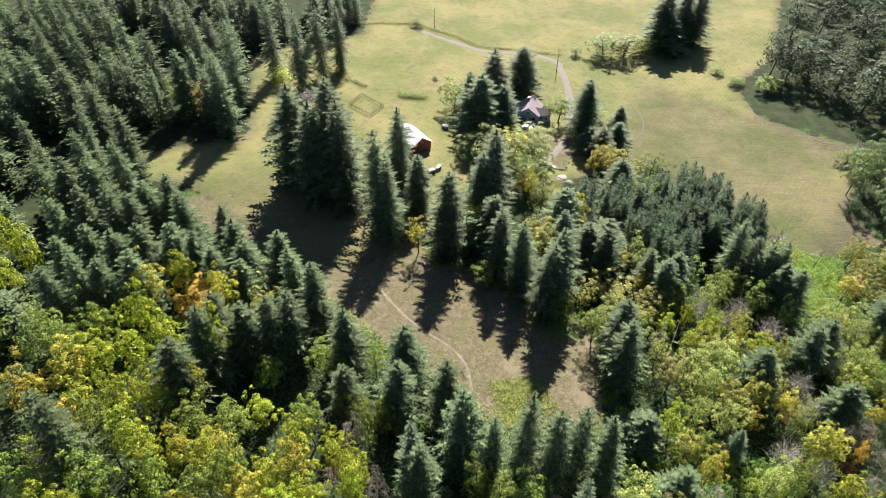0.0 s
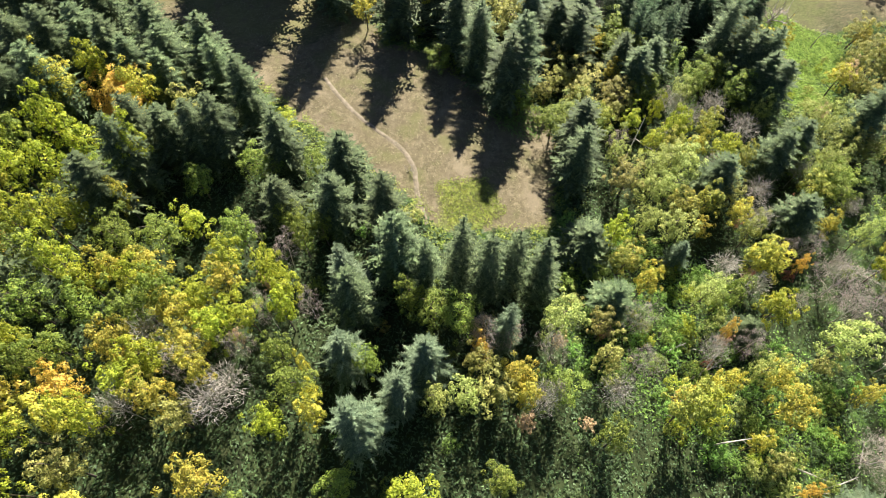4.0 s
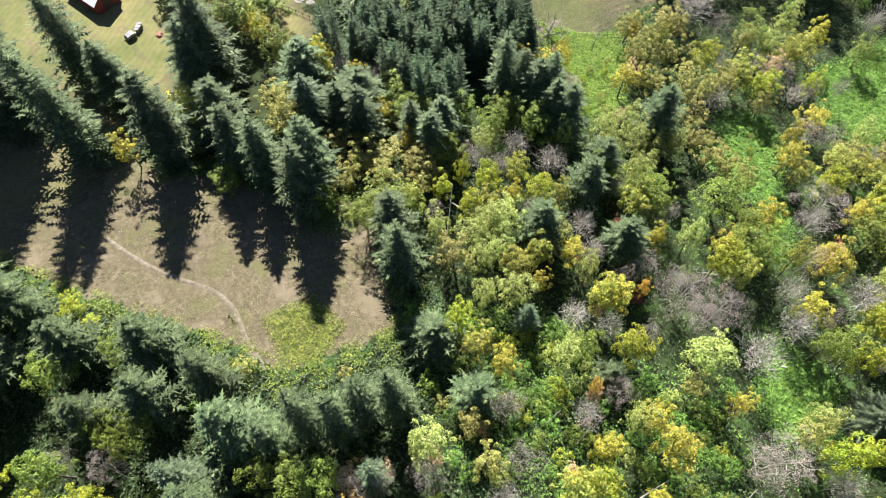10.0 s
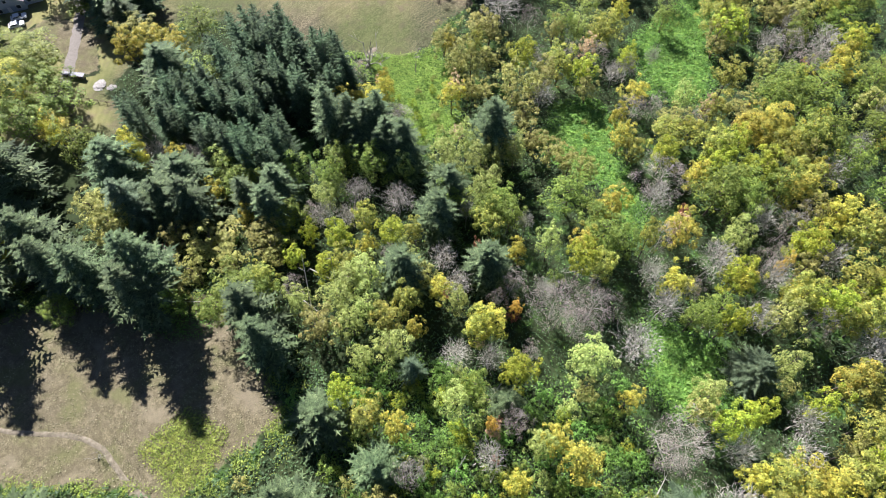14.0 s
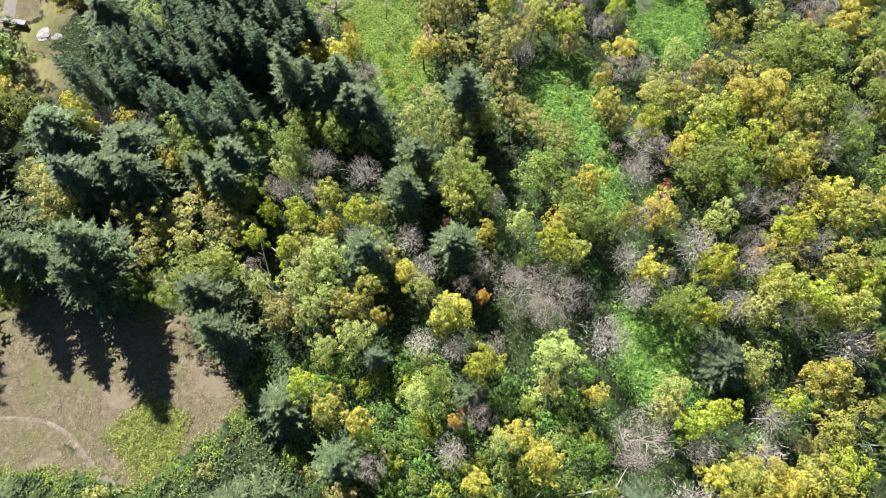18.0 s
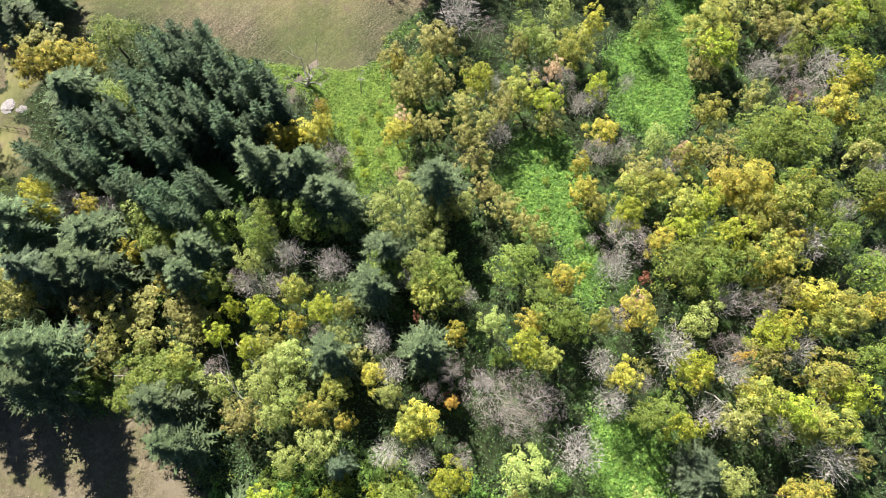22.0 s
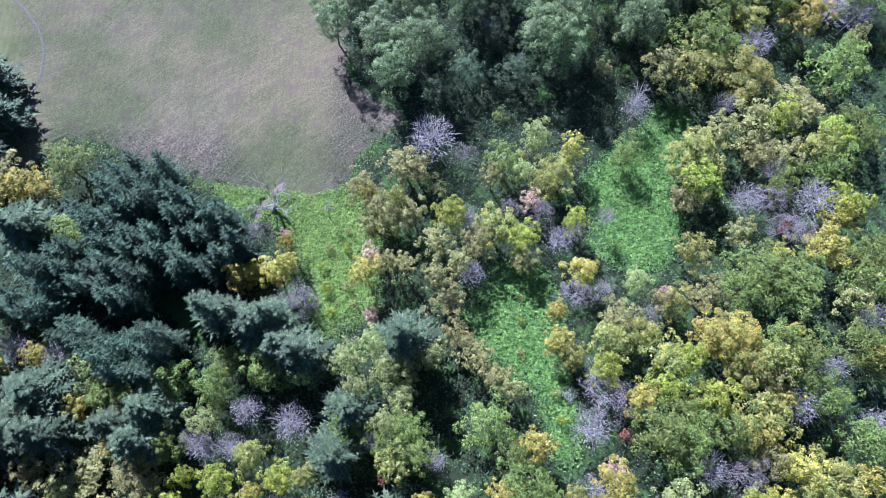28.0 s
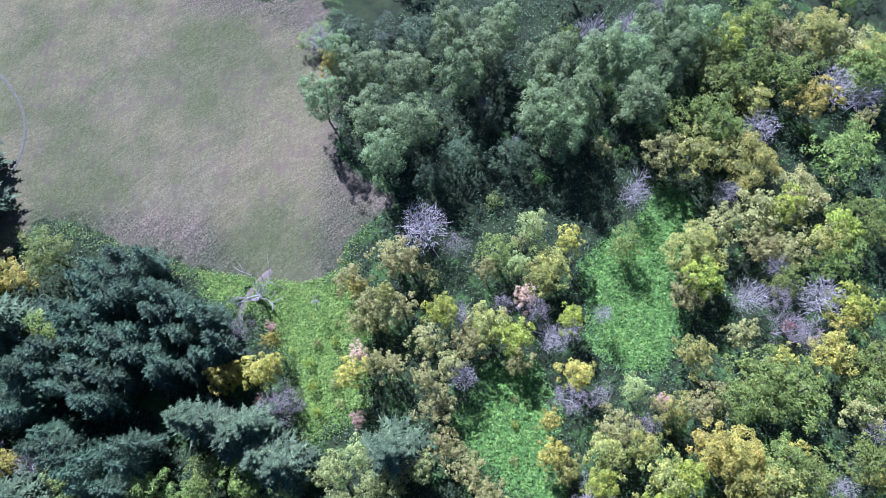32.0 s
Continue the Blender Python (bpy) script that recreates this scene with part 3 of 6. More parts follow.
def twig_mesh(name, high, wide, seed, count=260):
    """Fine twigs of a bare crown."""
    rng = np.random.default_rng(seed)
    d = rng.standard_normal((count, 3))
    d[:, 2] = np.abs(d[:, 2])
    d /= np.linalg.norm(d, axis=1, keepdims=True)
    c = np.array((0, 0, high * 0.5)) + d * np.array((wide, wide, high * 0.45)) * rng.uniform(0.25, 1.0, (count, 1))
    w = d * 0.45 + rng.standard_normal((count, 3)) * 0.5 + np.array((0, 0, 0.35))
    ln = rng.uniform(0.35, 0.95, (count, 1))
    s = np.cross(w, rng.standard_normal((count, 3)))
    s *= 0.036 / (np.linalg.norm(s, axis=1, keepdims=True) + 1e-6)
    v = np.stack([c - s, c + s, c + w * ln], 1).reshape(-1, 3)
    return from_arrays(name, v, np.arange(len(v)).reshape(-1, 3), [PALE_BARK])


FIR = [(fir_trunk("fir_trunk", 21.0, k), fir_crown("fir_crown", 24, 3.6, 46, 7, 10 + k, 6, 0.25, "fir", 0.5)) for k in range(5)]
FAR_FIR = [(fir_trunk("far_fir_trunk", 20.5, 20 + k), fir_crown("far_fir_crown", 24, 3.9, 34, 7, 20 + k, 3)) for k in range(3)]
WIDE_FIR = [(fir_trunk("wide_fir_trunk", 22.5, 5 + k), fir_crown("wide_fir_crown", 23, 4.6, 46, 8, 30 + k, 9, 0.1, "blue")) for k in range(3)]
YOUNG_FIR = [(fir_trunk("young_fir_trunk", 16.5, 9 + k), fir_crown("young_fir_crown", 17, 2.7, 26, 7, 50 + k, 6, -0.1, "young", 0.5)) for k in range(4)]
MAPLE = [(limbed_trunk("maple_trunk", 12, 2.4, 60 + k), leaf_crown("maple_crown", 14, 3.3, 50, 46, 70 + k, 0.2, (0.10, 0.22), 0.215, 0.55)) for k in range(6)]
FAR_MAPLE = [(limbed_trunk("far_maple_trunk", 12, 2.4, 260 + k, 0, 4), leaf_crown("far_maple_crown", 14, 3.4, 36, 34, 270 + k, 0.0, (0.16, 0.3), 0.32, 0.35, "green", 0.4, 0.9, 5.0)) for k in range(3)]
ALDER = [(limbed_trunk("alder_trunk", 10.5, 2.2, 80 + k), leaf_crown("alder_crown", 12, 3.0, 46, 42, 90 + k, 0.16, (0.09, 0.2), 0.2, 0.6, "olive", 0.42)) for k in range(5)]
WILLOW = [(limbed_trunk("willow_trunk", 12.5, 2.5, 100 + k), leaf_crown("willow_crown", 15, 3.4, 52, 44, 110 + k, 0.12, (0.09, 0.2), 0.21, 0.5, "willow", 0.42, 1.35)) for k in range(5)]
POPLAR = [(limbed_trunk("poplar_trunk", 18, 2.8, 120 + k), leaf_crown("poplar_crown", 21, 4.2, 60, 92, 130 + k, 0.06, (0.10, 0.2), 0.24, 0.42, "poplar", 0.3, 1.15, 4.0)) for k in range(4)]
BARE = [(limbed_trunk("bare_trunk", 11, 3.0, 140 + k, 2, 9, PALE_BARK, 0.078, 0.3), twig_mesh("twigs", 11, 3.0, 150 + k, 1000)) for k in range(5)]
WITHERED = [(limbed_trunk("withered_trunk", 11, 3.0, 180 + k, 2, 8, PALE_BARK, 0.078, 0.3), leaf_crown("withered_crown", 11, 3.0, 50, 84, 185 + k, 0.2, (0.028, 0.065), 0.24, 0.5, "withered", 0.8, 0.85, 0.0)) for k in range(3)]
SHRUB = [(limbed_trunk("shrub_stem", 3.2, 1.3, 160 + k, 0, 5, BARK, 0.06, 0.1), leaf_crown("shrub_crown", 4, 2.2, 20, 28, 170 + k, 0.02, (0.09, 0.19), 0.28, 0.5)) for k in range(4)]
# nominal height and crown radius of each mould
SIZES = {"fir": (24, 3.25), "far_fir": (24, 2.9), "wide": (23, 4.6), "young": (17, 2.7), "maple": (14, 3.3), "far_maple": (14, 3.4), "alder": (12, 3.0), "willow": (15, 3.4), "poplar": (21, 4.2), "bare": (11, 3.0), "withered": (11, 3.0), "shrub": (4, 2.2)}
MOULDS = {"fir": FIR, "far_fir": FAR_FIR, "wide": WIDE_FIR, "young": YOUNG_FIR, "maple": MAPLE, "far_maple": FAR_MAPLE, "alder": ALDER, "willow": WILLOW, "poplar": POPLAR, "bare": BARE, "withered": WITHERED, "shrub": SHRUB}
luck = random.Random(5)


def plant(name, mould, leaf, x, y, high, wide, label, category, group):
    """One tree or bush, its own trunk and crown under an empty at its foot."""
    if mould in ("maple", "willow", "alder", "poplar") and (y > 215 or x < -112):
        mould = "far_maple"
    if mould == "maple" and wide > 5.5:
        mould = "poplar"
    high *= luck.uniform(0.85, 1.12) if mould in ("fir", "far_fir") else luck.uniform(0.92, 1.08)
    wide *= luck.uniform(0.9, 1.18) if mould in ("fir", "far_fir") else 1.0
    h0, w0 = SIZES[mould]
    trunk, crown = luck.choice(MOULDS[mould])
    foot = new(name)
    foot.empty_display_size = 0.5
    k = wide / w0
    m = pose(x, y, float(ground_z(x, y)) - 0.05, luck.uniform(-2.5, 2.5), luck.uniform(-2.5, 2.5), luck.uniform(0, 360))
    foot.matrix_basis = m @ Matrix.Diagonal((k, k * luck.uniform(0.92, 1.08), high / h0, 1))
    for part_name, me in (("trunk", trunk), ("crown", crown)):
        ob = new(part_name, me)
        ob.parent = foot
        if mould == "bare" and part_name == "crown":
            tagged(ob, "bleached fine twigs", kind="stuff")
        if part_name == "crown" and leaf:
            ob.material_slots[0].link = "OBJECT"
            ob.material_slots[0].material = LEAF[leaf]
    tagged(foot, label, category, group)
    return foot


# ---- the trees one by one: east, north, height, crown radius ----
YELLOW_MAPLES_1 = [
    (-102, 51, 23, 4.1), (-98, 57, 23, 4.9), (-83, 12, 23, 3.8), (-78, 15, 23, 3.3), (-70, 12, 23, 3.7), (-92, 85, 23, 3.9),
    (-69, 40.2, 20.6, 2.8), (-63.2, 25.8, 20.6, 4.3), (-71.8, 56.5, 20.6, 2.1), (-55.5, 16.3, 20.6, 3.5), (-62.6, 41.4, 19.8, 3.4), (-56.5, 32.6, 20.6, 3.9),
    (-74, 84, 23, 3.8), (-51.7, 25.8, 20.6, 3.5), (-48.8, 20.1, 20.6, 2.5), (-51.7, 31.6, 20.6, 3), (-47.9, 38.3, 20.5, 3.8), (-28, 14, 23, 2.4),
    (-30.7, 23, 20.6, 1.1), (-28.7, 17.2, 20.6, 1.5), (-28, 122, 14, 3), (9.6, 19.1, 20.6, 2.7), (8.6, 22.9, 20.6, 2.9), (-13, 132, 14, 4.7),
]
YELLOW_MAPLES_2 = [
    (35.7, 43.5, 19.2, 2.8), (51, 11, 17.9, 1.9), (46.5, 21.9, 17.9, 2.6), (9, 152, 18, 2.3), (3, 176, 16, 7.2), (9, 159, 12, 5.1),
    (58.2, 18, 17.9, 3.9), (22, 132, 18, 2.7), (58.2, 23.9, 17.9, 2.8), (22, 141, 14, 2.7), (23, 138, 18, 2.9), (50, 58, 14, 2),
    (32, 115, 14, 2.7), (36, 103, 14, 2.8), (30, 130, 14, 2.8), (53, 80, 14, 2.3), (62.5, 49.6, 16, 4.2), (60, 62, 14, 2.8),
    (81.6, -2.5, 17.9, 2.8), (73.8, 20.9, 17.9, 2.2), (88.4, -8.3, 17.9, 5), (90.3, -12.2, 17.9, 4.3), (35, 170, 18, 4.1), (78, 59, 14, 2.5),
]
YELLOW_MAPLES_3 = [
    (42, 168, 14, 4.8), (46, 166, 14, 3.9), (91.4, 51.7, 15.5, 2.8), (108.9, -1.5, 17.9, 3.3), (110.4, -4.1, 17.9, 5.1), (72, 120, 14, 2.9),
    (99.2, 32.7, 17.9, 3.2), (75, 120, 14, 3.3), (79, 117, 14, 3.9), (109.8, 24.8, 17.9, 2.4), (101.6, 54.8, 14.8, 3.7), (82, 116, 14, 2.6),
    (116.7, 17, 17.9, 2.4), (120.5, 6.3, 17.9, 4.1), (85, 121, 14, 1.9), (110, 41.5, 17.6, 3.9), (95, 105, 14, 3.6), (130.3, 21.9, 17.9, 2.5),
    (119, 68, 14, 3.2), (124.7, 49.6, 16, 3.4), (106, 120, 14, 2), (137.1, 18, 17.9, 3.6), (122, 73, 14, 2.2), (136.2, 32.7, 17.9, 3.6),
]
YELLOW_MAPLES_4 = [
    (142.6, 17.3, 17.9, 5.3), (139.1, 23.9, 17.9, 3.9), (147, 14, 17.9, 3.3), (140.1, 33.6, 17.9, 5.4), (133, 77, 14, 3.6), (145, 33.6, 17.9, 2.6),
    (143.3, 42.5, 17.5, 4.6), (144.7, 50.6, 15.7, 4.6), (143, 61, 14, 3.9), (146.1, 47.5, 16.4, 5.9), (155.8, 41.4, 17.6, 2), (166, 28, 17.9, 2.5),
    (155, 66, 14, 3.8), (151, 101, 14, 3.1), (132, 171, 16, 2.9), (169.2, 54.8, 14.8, 2.2), (177, 49.6, 16, 4.7), (184.8, 52.7, 15.2, 3),
    (210, 103, 16, 4.9), (221, 95, 16, 5.4), (236, 107, 16, 6.1),
]
YELLOW_MAPLES = YELLOW_MAPLES_1 + YELLOW_MAPLES_2 + YELLOW_MAPLES_3 + YELLOW_MAPLES_4
GREEN_MAPLES_1 = [
    (-107, 64, 24, 5.8), (-100, 62, 24, 4.5), (-82, 32, 24, 4.5), (-85, 42, 24, 4.5), (-130, 210, 15, 7.2), (-78, 65, 15, 3.5),
    (-69.7, 46.8, 22.1, 4.2), (-63.7, 50, 18.1, 4.5), (-74, 95, 15, 5.6), (-36.3, 25.8, 22.1, 3.1), (-32.5, 19.1, 22.1, 4.1), (-48, 71, 14, 4.2),
    (-38.9, 57.8, 15.5, 3.4), (-20, 24.8, 22.1, 2.8), (-36, 73, 15, 3.3), (-12.4, 38.2, 21.9, 3.1), (-7.6, 35.3, 22.1, 4.5), (-2.9, 34.3, 22.1, 4.1),
    (16.2, 21, 22.1, 4.4), (-8, 109, 11, 4.3), (12, 94, 15, 3.6), (20, 87, 15, 4.2), (-8, 181, 13, 7.9), (-5, 173, 11, 6),
]
GREEN_MAPLES_2 = [
    (25, 88, 15, 6.2), (-17, 217, 14, 6.4), (-26, 244, 2, 1.6), (29, 84, 15, 4.3), (3, 162, 14, 7.2), (4, 170, 20, 7),
    (12, 146, 20, 4.7), (-37, 304, 5, 3.2), (51.3, 40.4, 19, 3), (13, 166, 14, 6.6), (14, 173, 13, 5.4), (43, 98, 15, 4.3),
    (39, 114, 15, 5.2), (41, 109, 15, 3.6), (49, 108, 15, 5.1), (56, 100, 15, 3.2), (57, 103, 15, 3.7), (46, 152, 15, 6),
    (61, 105, 15, 4.4), (30, 200, 5, 3.3), (49, 148, 15, 4.4), (27, 214, 12, 5.5), (74, 79, 15, 3.7), (67, 99, 15, 4.9),
]
GREEN_MAPLES_3 = [
    (80, 72, 15, 5.1), (83, 67, 15, 3.4), (97, 24.8, 19.2, 3.4), (84, 72, 15, 4), (54, 167, 15, 5.5), (100.9, 22.9, 19.2, 3.8),
    (45, 199, 9, 4.8), (96.2, 50.6, 16.8, 5.1), (97.6, 46.5, 17.9, 3.4), (97.7, 55.8, 15.7, 3.4), (97, 63, 15, 5.1), (44, 281, 5, 3),
    (122.7, 42.4, 18.7, 5.8), (125.3, 38.5, 19.2, 4.9), (139, 8, 19.2, 3.9), (128.5, 42.4, 18.7, 4.9), (133.1, 35.5, 19.2, 4.4), (57, 280, 12, 8),
    (152, 19, 19.2, 4.7), (68, 280, 11, 8), (151.5, 30.7, 19.2, 4.8), (153.4, 37.5, 19.2, 5.4), (153.6, 41.4, 18.9, 4.7), (136, 108, 15, 4.9),
]
GREEN_MAPLES_4 = [
    (155, 53.7, 16.1, 4.7), (166, 31, 19.2, 5.6), (136, 132, 17, 4.7), (132, 145, 17, 4.8), (161.9, 53.7, 17.2, 7.2), (165.6, 48.5, 18.5, 6.7),
    (145, 134, 17, 5.3), (176, 41, 19, 4.4), (161, 93, 15, 3.8), (126, 243, 7, 6.4), (154, 126, 17, 5.8),
    (135, 184, 6, 5.2), (109, 262, 4, 3.1), (114, 250, 4, 3.6), (183, 44, 18.5, 6), (142, 179, 17, 5.1), (156, 137, 17, 4.7),
    (182, 65, 15, 3.8), (149, 171, 17, 5.7), (156, 167, 17, 5.4), (195, 62, 15, 5.5), (168, 162, 17, 5.4), (208, 66, 15, 6.7),
]
GREEN_MAPLES_5 = [
    (195, 107, 17, 6.1), (199, 102, 17, 5.9), (217, 80, 17, 6.9), (208, 111, 17, 6.1), (210, 119, 17, 7.2), (214, 110, 17, 6.3),
    (220, 103, 17, 6.1), (224, 119, 17, 6.6), (237, 92, 17, 6.8),
]
GREEN_MAPLES = GREEN_MAPLES_1 + GREEN_MAPLES_2 + GREEN_MAPLES_3 + GREEN_MAPLES_4 + GREEN_MAPLES_5
DARK_FIRS_1 = [
    (-177, 193, 33, 4.6), (-184, 219, 33, 4.6), (-184, 238, 33, 4.6), (-162, 188, 33, 4.6), (-166, 214, 33, 4.6), (-136, 131, 29, 4.6),
    (-126, 110, 29, 4.6), (-135, 142, 29, 4.6), (-137, 151, 33, 4.6), (-142, 171, 33, 4.6), (-123, 117, 29, 4.6), (-148, 199, 33, 4.6),
    (-125, 131, 29, 4.6), (-116.8, 92.6, 23, 4.6), (-109.6, 76.2, 23, 4.6), (-153, 226, 33, 4.6), (-113.6, 102, 23, 4.6), (-113, 114, 29, 4.6),
    (-87, 36, 30, 4.6), (-104.4, 79.4, 23, 4.6), (-128, 159, 33, 4.6), (-119, 135, 29, 4.6), (-100.3, 81.5, 23, 4.6),
]
DARK_FIRS_2 = [
    (-105, 97.7, 23, 4.6), (-137, 209, 33, 4.6), (-108.2, 114.5, 23, 4.6), (-95.1, 84.7, 23, 4.6), (-107.9, 123.6, 23, 4.6), (-99.6, 100.6, 23, 4.6),
    (-103.5, 126.5, 23, 4.6), (-125, 204, 33, 4.6), (-92.1, 101.5, 23, 4.6), (-75.6, 56.9, 23, 4.6), (-95.4, 118.5, 23, 4.6),
    (-84.7, 99.3, 23, 4.6), (-72.5, 66.3, 23, 4.6), (-122, 221, 33, 4.6), (-79.4, 94, 23, 4.6),
    (-71.5, 73.6, 23, 4.6), (-82.6, 113, 23, 4.6), (-123, 239, 33, 4.6), (-66.3, 73.5, 23, 4.6), (-104, 190, 33, 4.6), (-76.3, 104.5, 23, 4.6),
]
DARK_FIRS_3 = [
    (-71, 90.9, 23, 4.6), (-71.1, 97.2, 23, 4.6), (-105, 210, 33, 4.6), (-60, 73.5, 23, 4.6), (-55.9, 75.6, 23, 4.6),
    (-64.2, 101.1, 23, 4.6), (-57.8, 93.6, 23, 4.6), (-52.5, 87.1, 23, 4.6), (-41, 60, 22, 3.7),
    (-72, 157, 37, 7.2), (-43, 75, 24, 4.3), (-97, 240, 33, 4.6), (-63, 146, 37, 6.8), (-23, 37, 22, 4.1), (-30, 59, 24, 4.6),
    (-83, 228, 33, 4.6), (-57, 154, 39, 7.3), (-28, 70, 22, 4.6), (-52, 143, 36, 6.3), (-15, 47, 28, 4.5), (-19, 60, 24, 4.5),
]
DARK_FIRS_4 = [
    (-40, 133, 36, 5.6), (-76, 240, 33, 4.6), (-9, 44, 26, 3.5), (-36, 127, 33, 4.9), (-3, 45, 30, 3.8), (-69, 247, 33, 4.6),
    (-36, 153, 33, 5.8), (3, 43, 32, 3.9), (-29, 143, 26, 4.3), (-19, 122, 30, 5.5), (8, 45, 28, 3.3), (14, 43, 28, 4),
    (-3, 114, 28, 5.2), (-5, 125, 26, 5.6), (-9, 139, 29, 5.4), (2, 107, 28, 5), (8, 97, 30, 5.2), (29, 40, 16, 4.8),
    (25, 54, 14, 5.2), (-4, 146, 30, 6.7), (12, 103, 27, 5.1), (24, 73, 25, 4.7), (25, 80, 22, 5.7), (-11, 208, 20, 5.8),
]
DARK_FIRS_5 = [
    (-7, 200, 25, 7.5), (17, 131, 21, 6.9), (23, 118, 20, 5.5), (27, 112, 20, 5.3), (56, 35, 10, 3.1), (28, 121, 20, 5.9),
    (-1, 215, 26, 7.9), (3, 206, 22, 6.2), (38, 107, 18, 3.7), (40, 101, 23, 4.6), (56, 70, 17, 4.6), (45, 105, 18, 4.3),
    (71, 60, 17, 4.5), (13, 235, 22, 6.8), (40, 156, 22, 5.8), (70, 77, 19, 4.9), (36, 190, 12, 4.2), (39, 184, 14, 5),
    (76, 82, 18, 4.4), (65, 115, 23, 4.2), (36, 205, 22, 5.8), (68, 111, 23, 4), (70, 107, 23, 4.6), (74, 96, 20, 4.5),
]
DARK_FIRS_6 = [
    (73, 100, 22, 4.5), (46, 190, 14, 5.2), (74, 107, 22, 3.7), (49, 201, 13, 4.4), (94, 87, 27, 4.8), (88, 291, 26, 8),
    (90, 284, 20, 8), (98, 295, 30, 8), (105, 295, 28, 8),
]
DARK_FIRS = DARK_FIRS_1 + DARK_FIRS_2 + DARK_FIRS_3 + DARK_FIRS_4 + DARK_FIRS_5 + DARK_FIRS_6
BARE_TREES_1 = [
    (-90, 34, 19, 4), (-61, 14, 19, 3.2), (-59.8, 28, 17.6, 4.1), (-47, 16, 19, 4.2), (-43.4, 19.3, 17.6, 4), (-77, 212, 8, 5.4),
    (12, 17, 19, 3.2), (26, 20.2, 17.6, 3.5), (46.5, 28.8, 15.4, 3), (26, 134, 12, 4), (53.7, 48.6, 13.9, 3.3), (73.9, -3.5, 15.4, 4.8),
    (58.4, 43.6, 14.8, 2.8), (33, 127, 12, 3.3), (50, 93, 12, 3.4), (54, 90, 12, 2.9), (63, 61, 12, 3.4), (82.7, 2.4, 15.4, 3.2),
    (65, 68, 12, 3.4), (36, 158, 12, 2.3), (90.6, -4.5, 15.4, 4.2), (60, 94, 12, 3.4), (82.7, 27.8, 15.4, 4.8), (76.4, 48.7, 13.9, 2.5),
]
BARE_TREES_2 = [
    (66, 87, 12, 3.9), (97.4, -1.6, 15.4, 3.4), (76, 74, 12, 2.3), (93.5, 30.7, 15.4, 3.7), (85, 64, 12, 2.3), (97.4, 37.6, 15.4, 3.2),
    (107.2, 18, 15.4, 3.9), (119.4, -0.3, 15.4, 5), (110.2, 31.7, 15.4, 4.7), (116, 21, 15.4, 3.4), (112.2, 50.7, 13.5, 3.8), (128.7, 17, 15.4, 3.8),
    (124.9, 32.7, 15.4, 3.7), (113, 91, 12, 3.5), (121, 102, 12, 2.9), (147.4, 30.7, 15.4, 4), (134, 86, 12, 3.3), (157, 20, 15.4, 2.7),
    (138, 85, 12, 2.7), (126, 123, 12, 6), (158.1, 31.7, 15.4, 2.5), (146, 84, 12, 2.2), (172, 34, 15.4, 2.9), (134, 180, 13, 4.2),
]
BARE_TREES_3 = [
    (174, 68, 12, 4.1), (171, 101, 12, 3.8), (186, 59, 12, 5.8), (184, 70, 12, 3.1), (188, 89, 12, 3.2), (206, 97, 13, 4.6),
    (192, 142, 13, 4.3), (200, 138, 13, 3.5), (230, 94, 13, 6), (233, 88, 13, 5),
]
BARE_TREES = BARE_TREES_1 + BARE_TREES_2 + BARE_TREES_3
WITHERED_TREES_1 = [
    (-52.1, 23.1, 17.6, 4.2), (-44.4, 27, 17.6, 3), (-39.5, 33.8, 17.6, 2.5), (-45.6, 53.5, 13.5, 1.8), (-38.2, 48, 15.2, 3.1), (-31.8, 35.7, 17.6, 2.5),
    (2.9, 29.9, 17.6, 3.9), (7.7, 29.9, 17.6, 1.9), (14.5, 19.3, 17.6, 1.9), (15.4, 27.9, 17.6, 3), (31.8, 25.1, 17.6, 3.4), (32.8, 34.7, 17.6, 2.8),
    (16, 105, 12, 2.4), (35, 82, 12, 2.7), (54.4, 30.7, 15.4, 2.8), (77, -9, 15.4, 4.1), (72, 9.2, 15.4, 3.1), (83, -15, 15.4, 2.4),
    (65.2, 39.6, 15.3, 2.2), (48, 96, 12, 2.2), (75.9, 9.2, 15.4, 5.9), (56, 76, 12, 2.1), (67.7, 52.8, 13.1, 2.2), (72.7, 53.8, 12.9, 2.9),
]
WITHERED_TREES_2 = [
    (76.9, 38.6, 15.3, 4.5), (76.1, 44.6, 14.7, 5.4), (81.8, 39.6, 15.3, 5.4), (101.3, 29.8, 15.4, 2.3), (77, 110, 12, 2.6), (81, 108, 12, 3.8),
    (115, 9.2, 15.4, 3.4), (105.4, 42.5, 15, 2.9), (81, 127, 12, 2.4), (118.9, 24.9, 15.4, 3.4), (118.6, 54.8, 12.7, 6.3), (130.7, 27.8, 15.4, 4.1),
    (129, 74, 12, 3.8), (137, 61, 12, 2.6), (134, 71, 12, 2.8), (130, 98, 12, 2.4), (135, 93, 12, 3.4), (130, 115, 12, 2.8),
    (176, 58, 12, 4.1), (176.3, 54.8, 12.7, 3), (178, 64, 12, 3.7),
]
WITHERED_TREES = WITHERED_TREES_1 + WITHERED_TREES_2
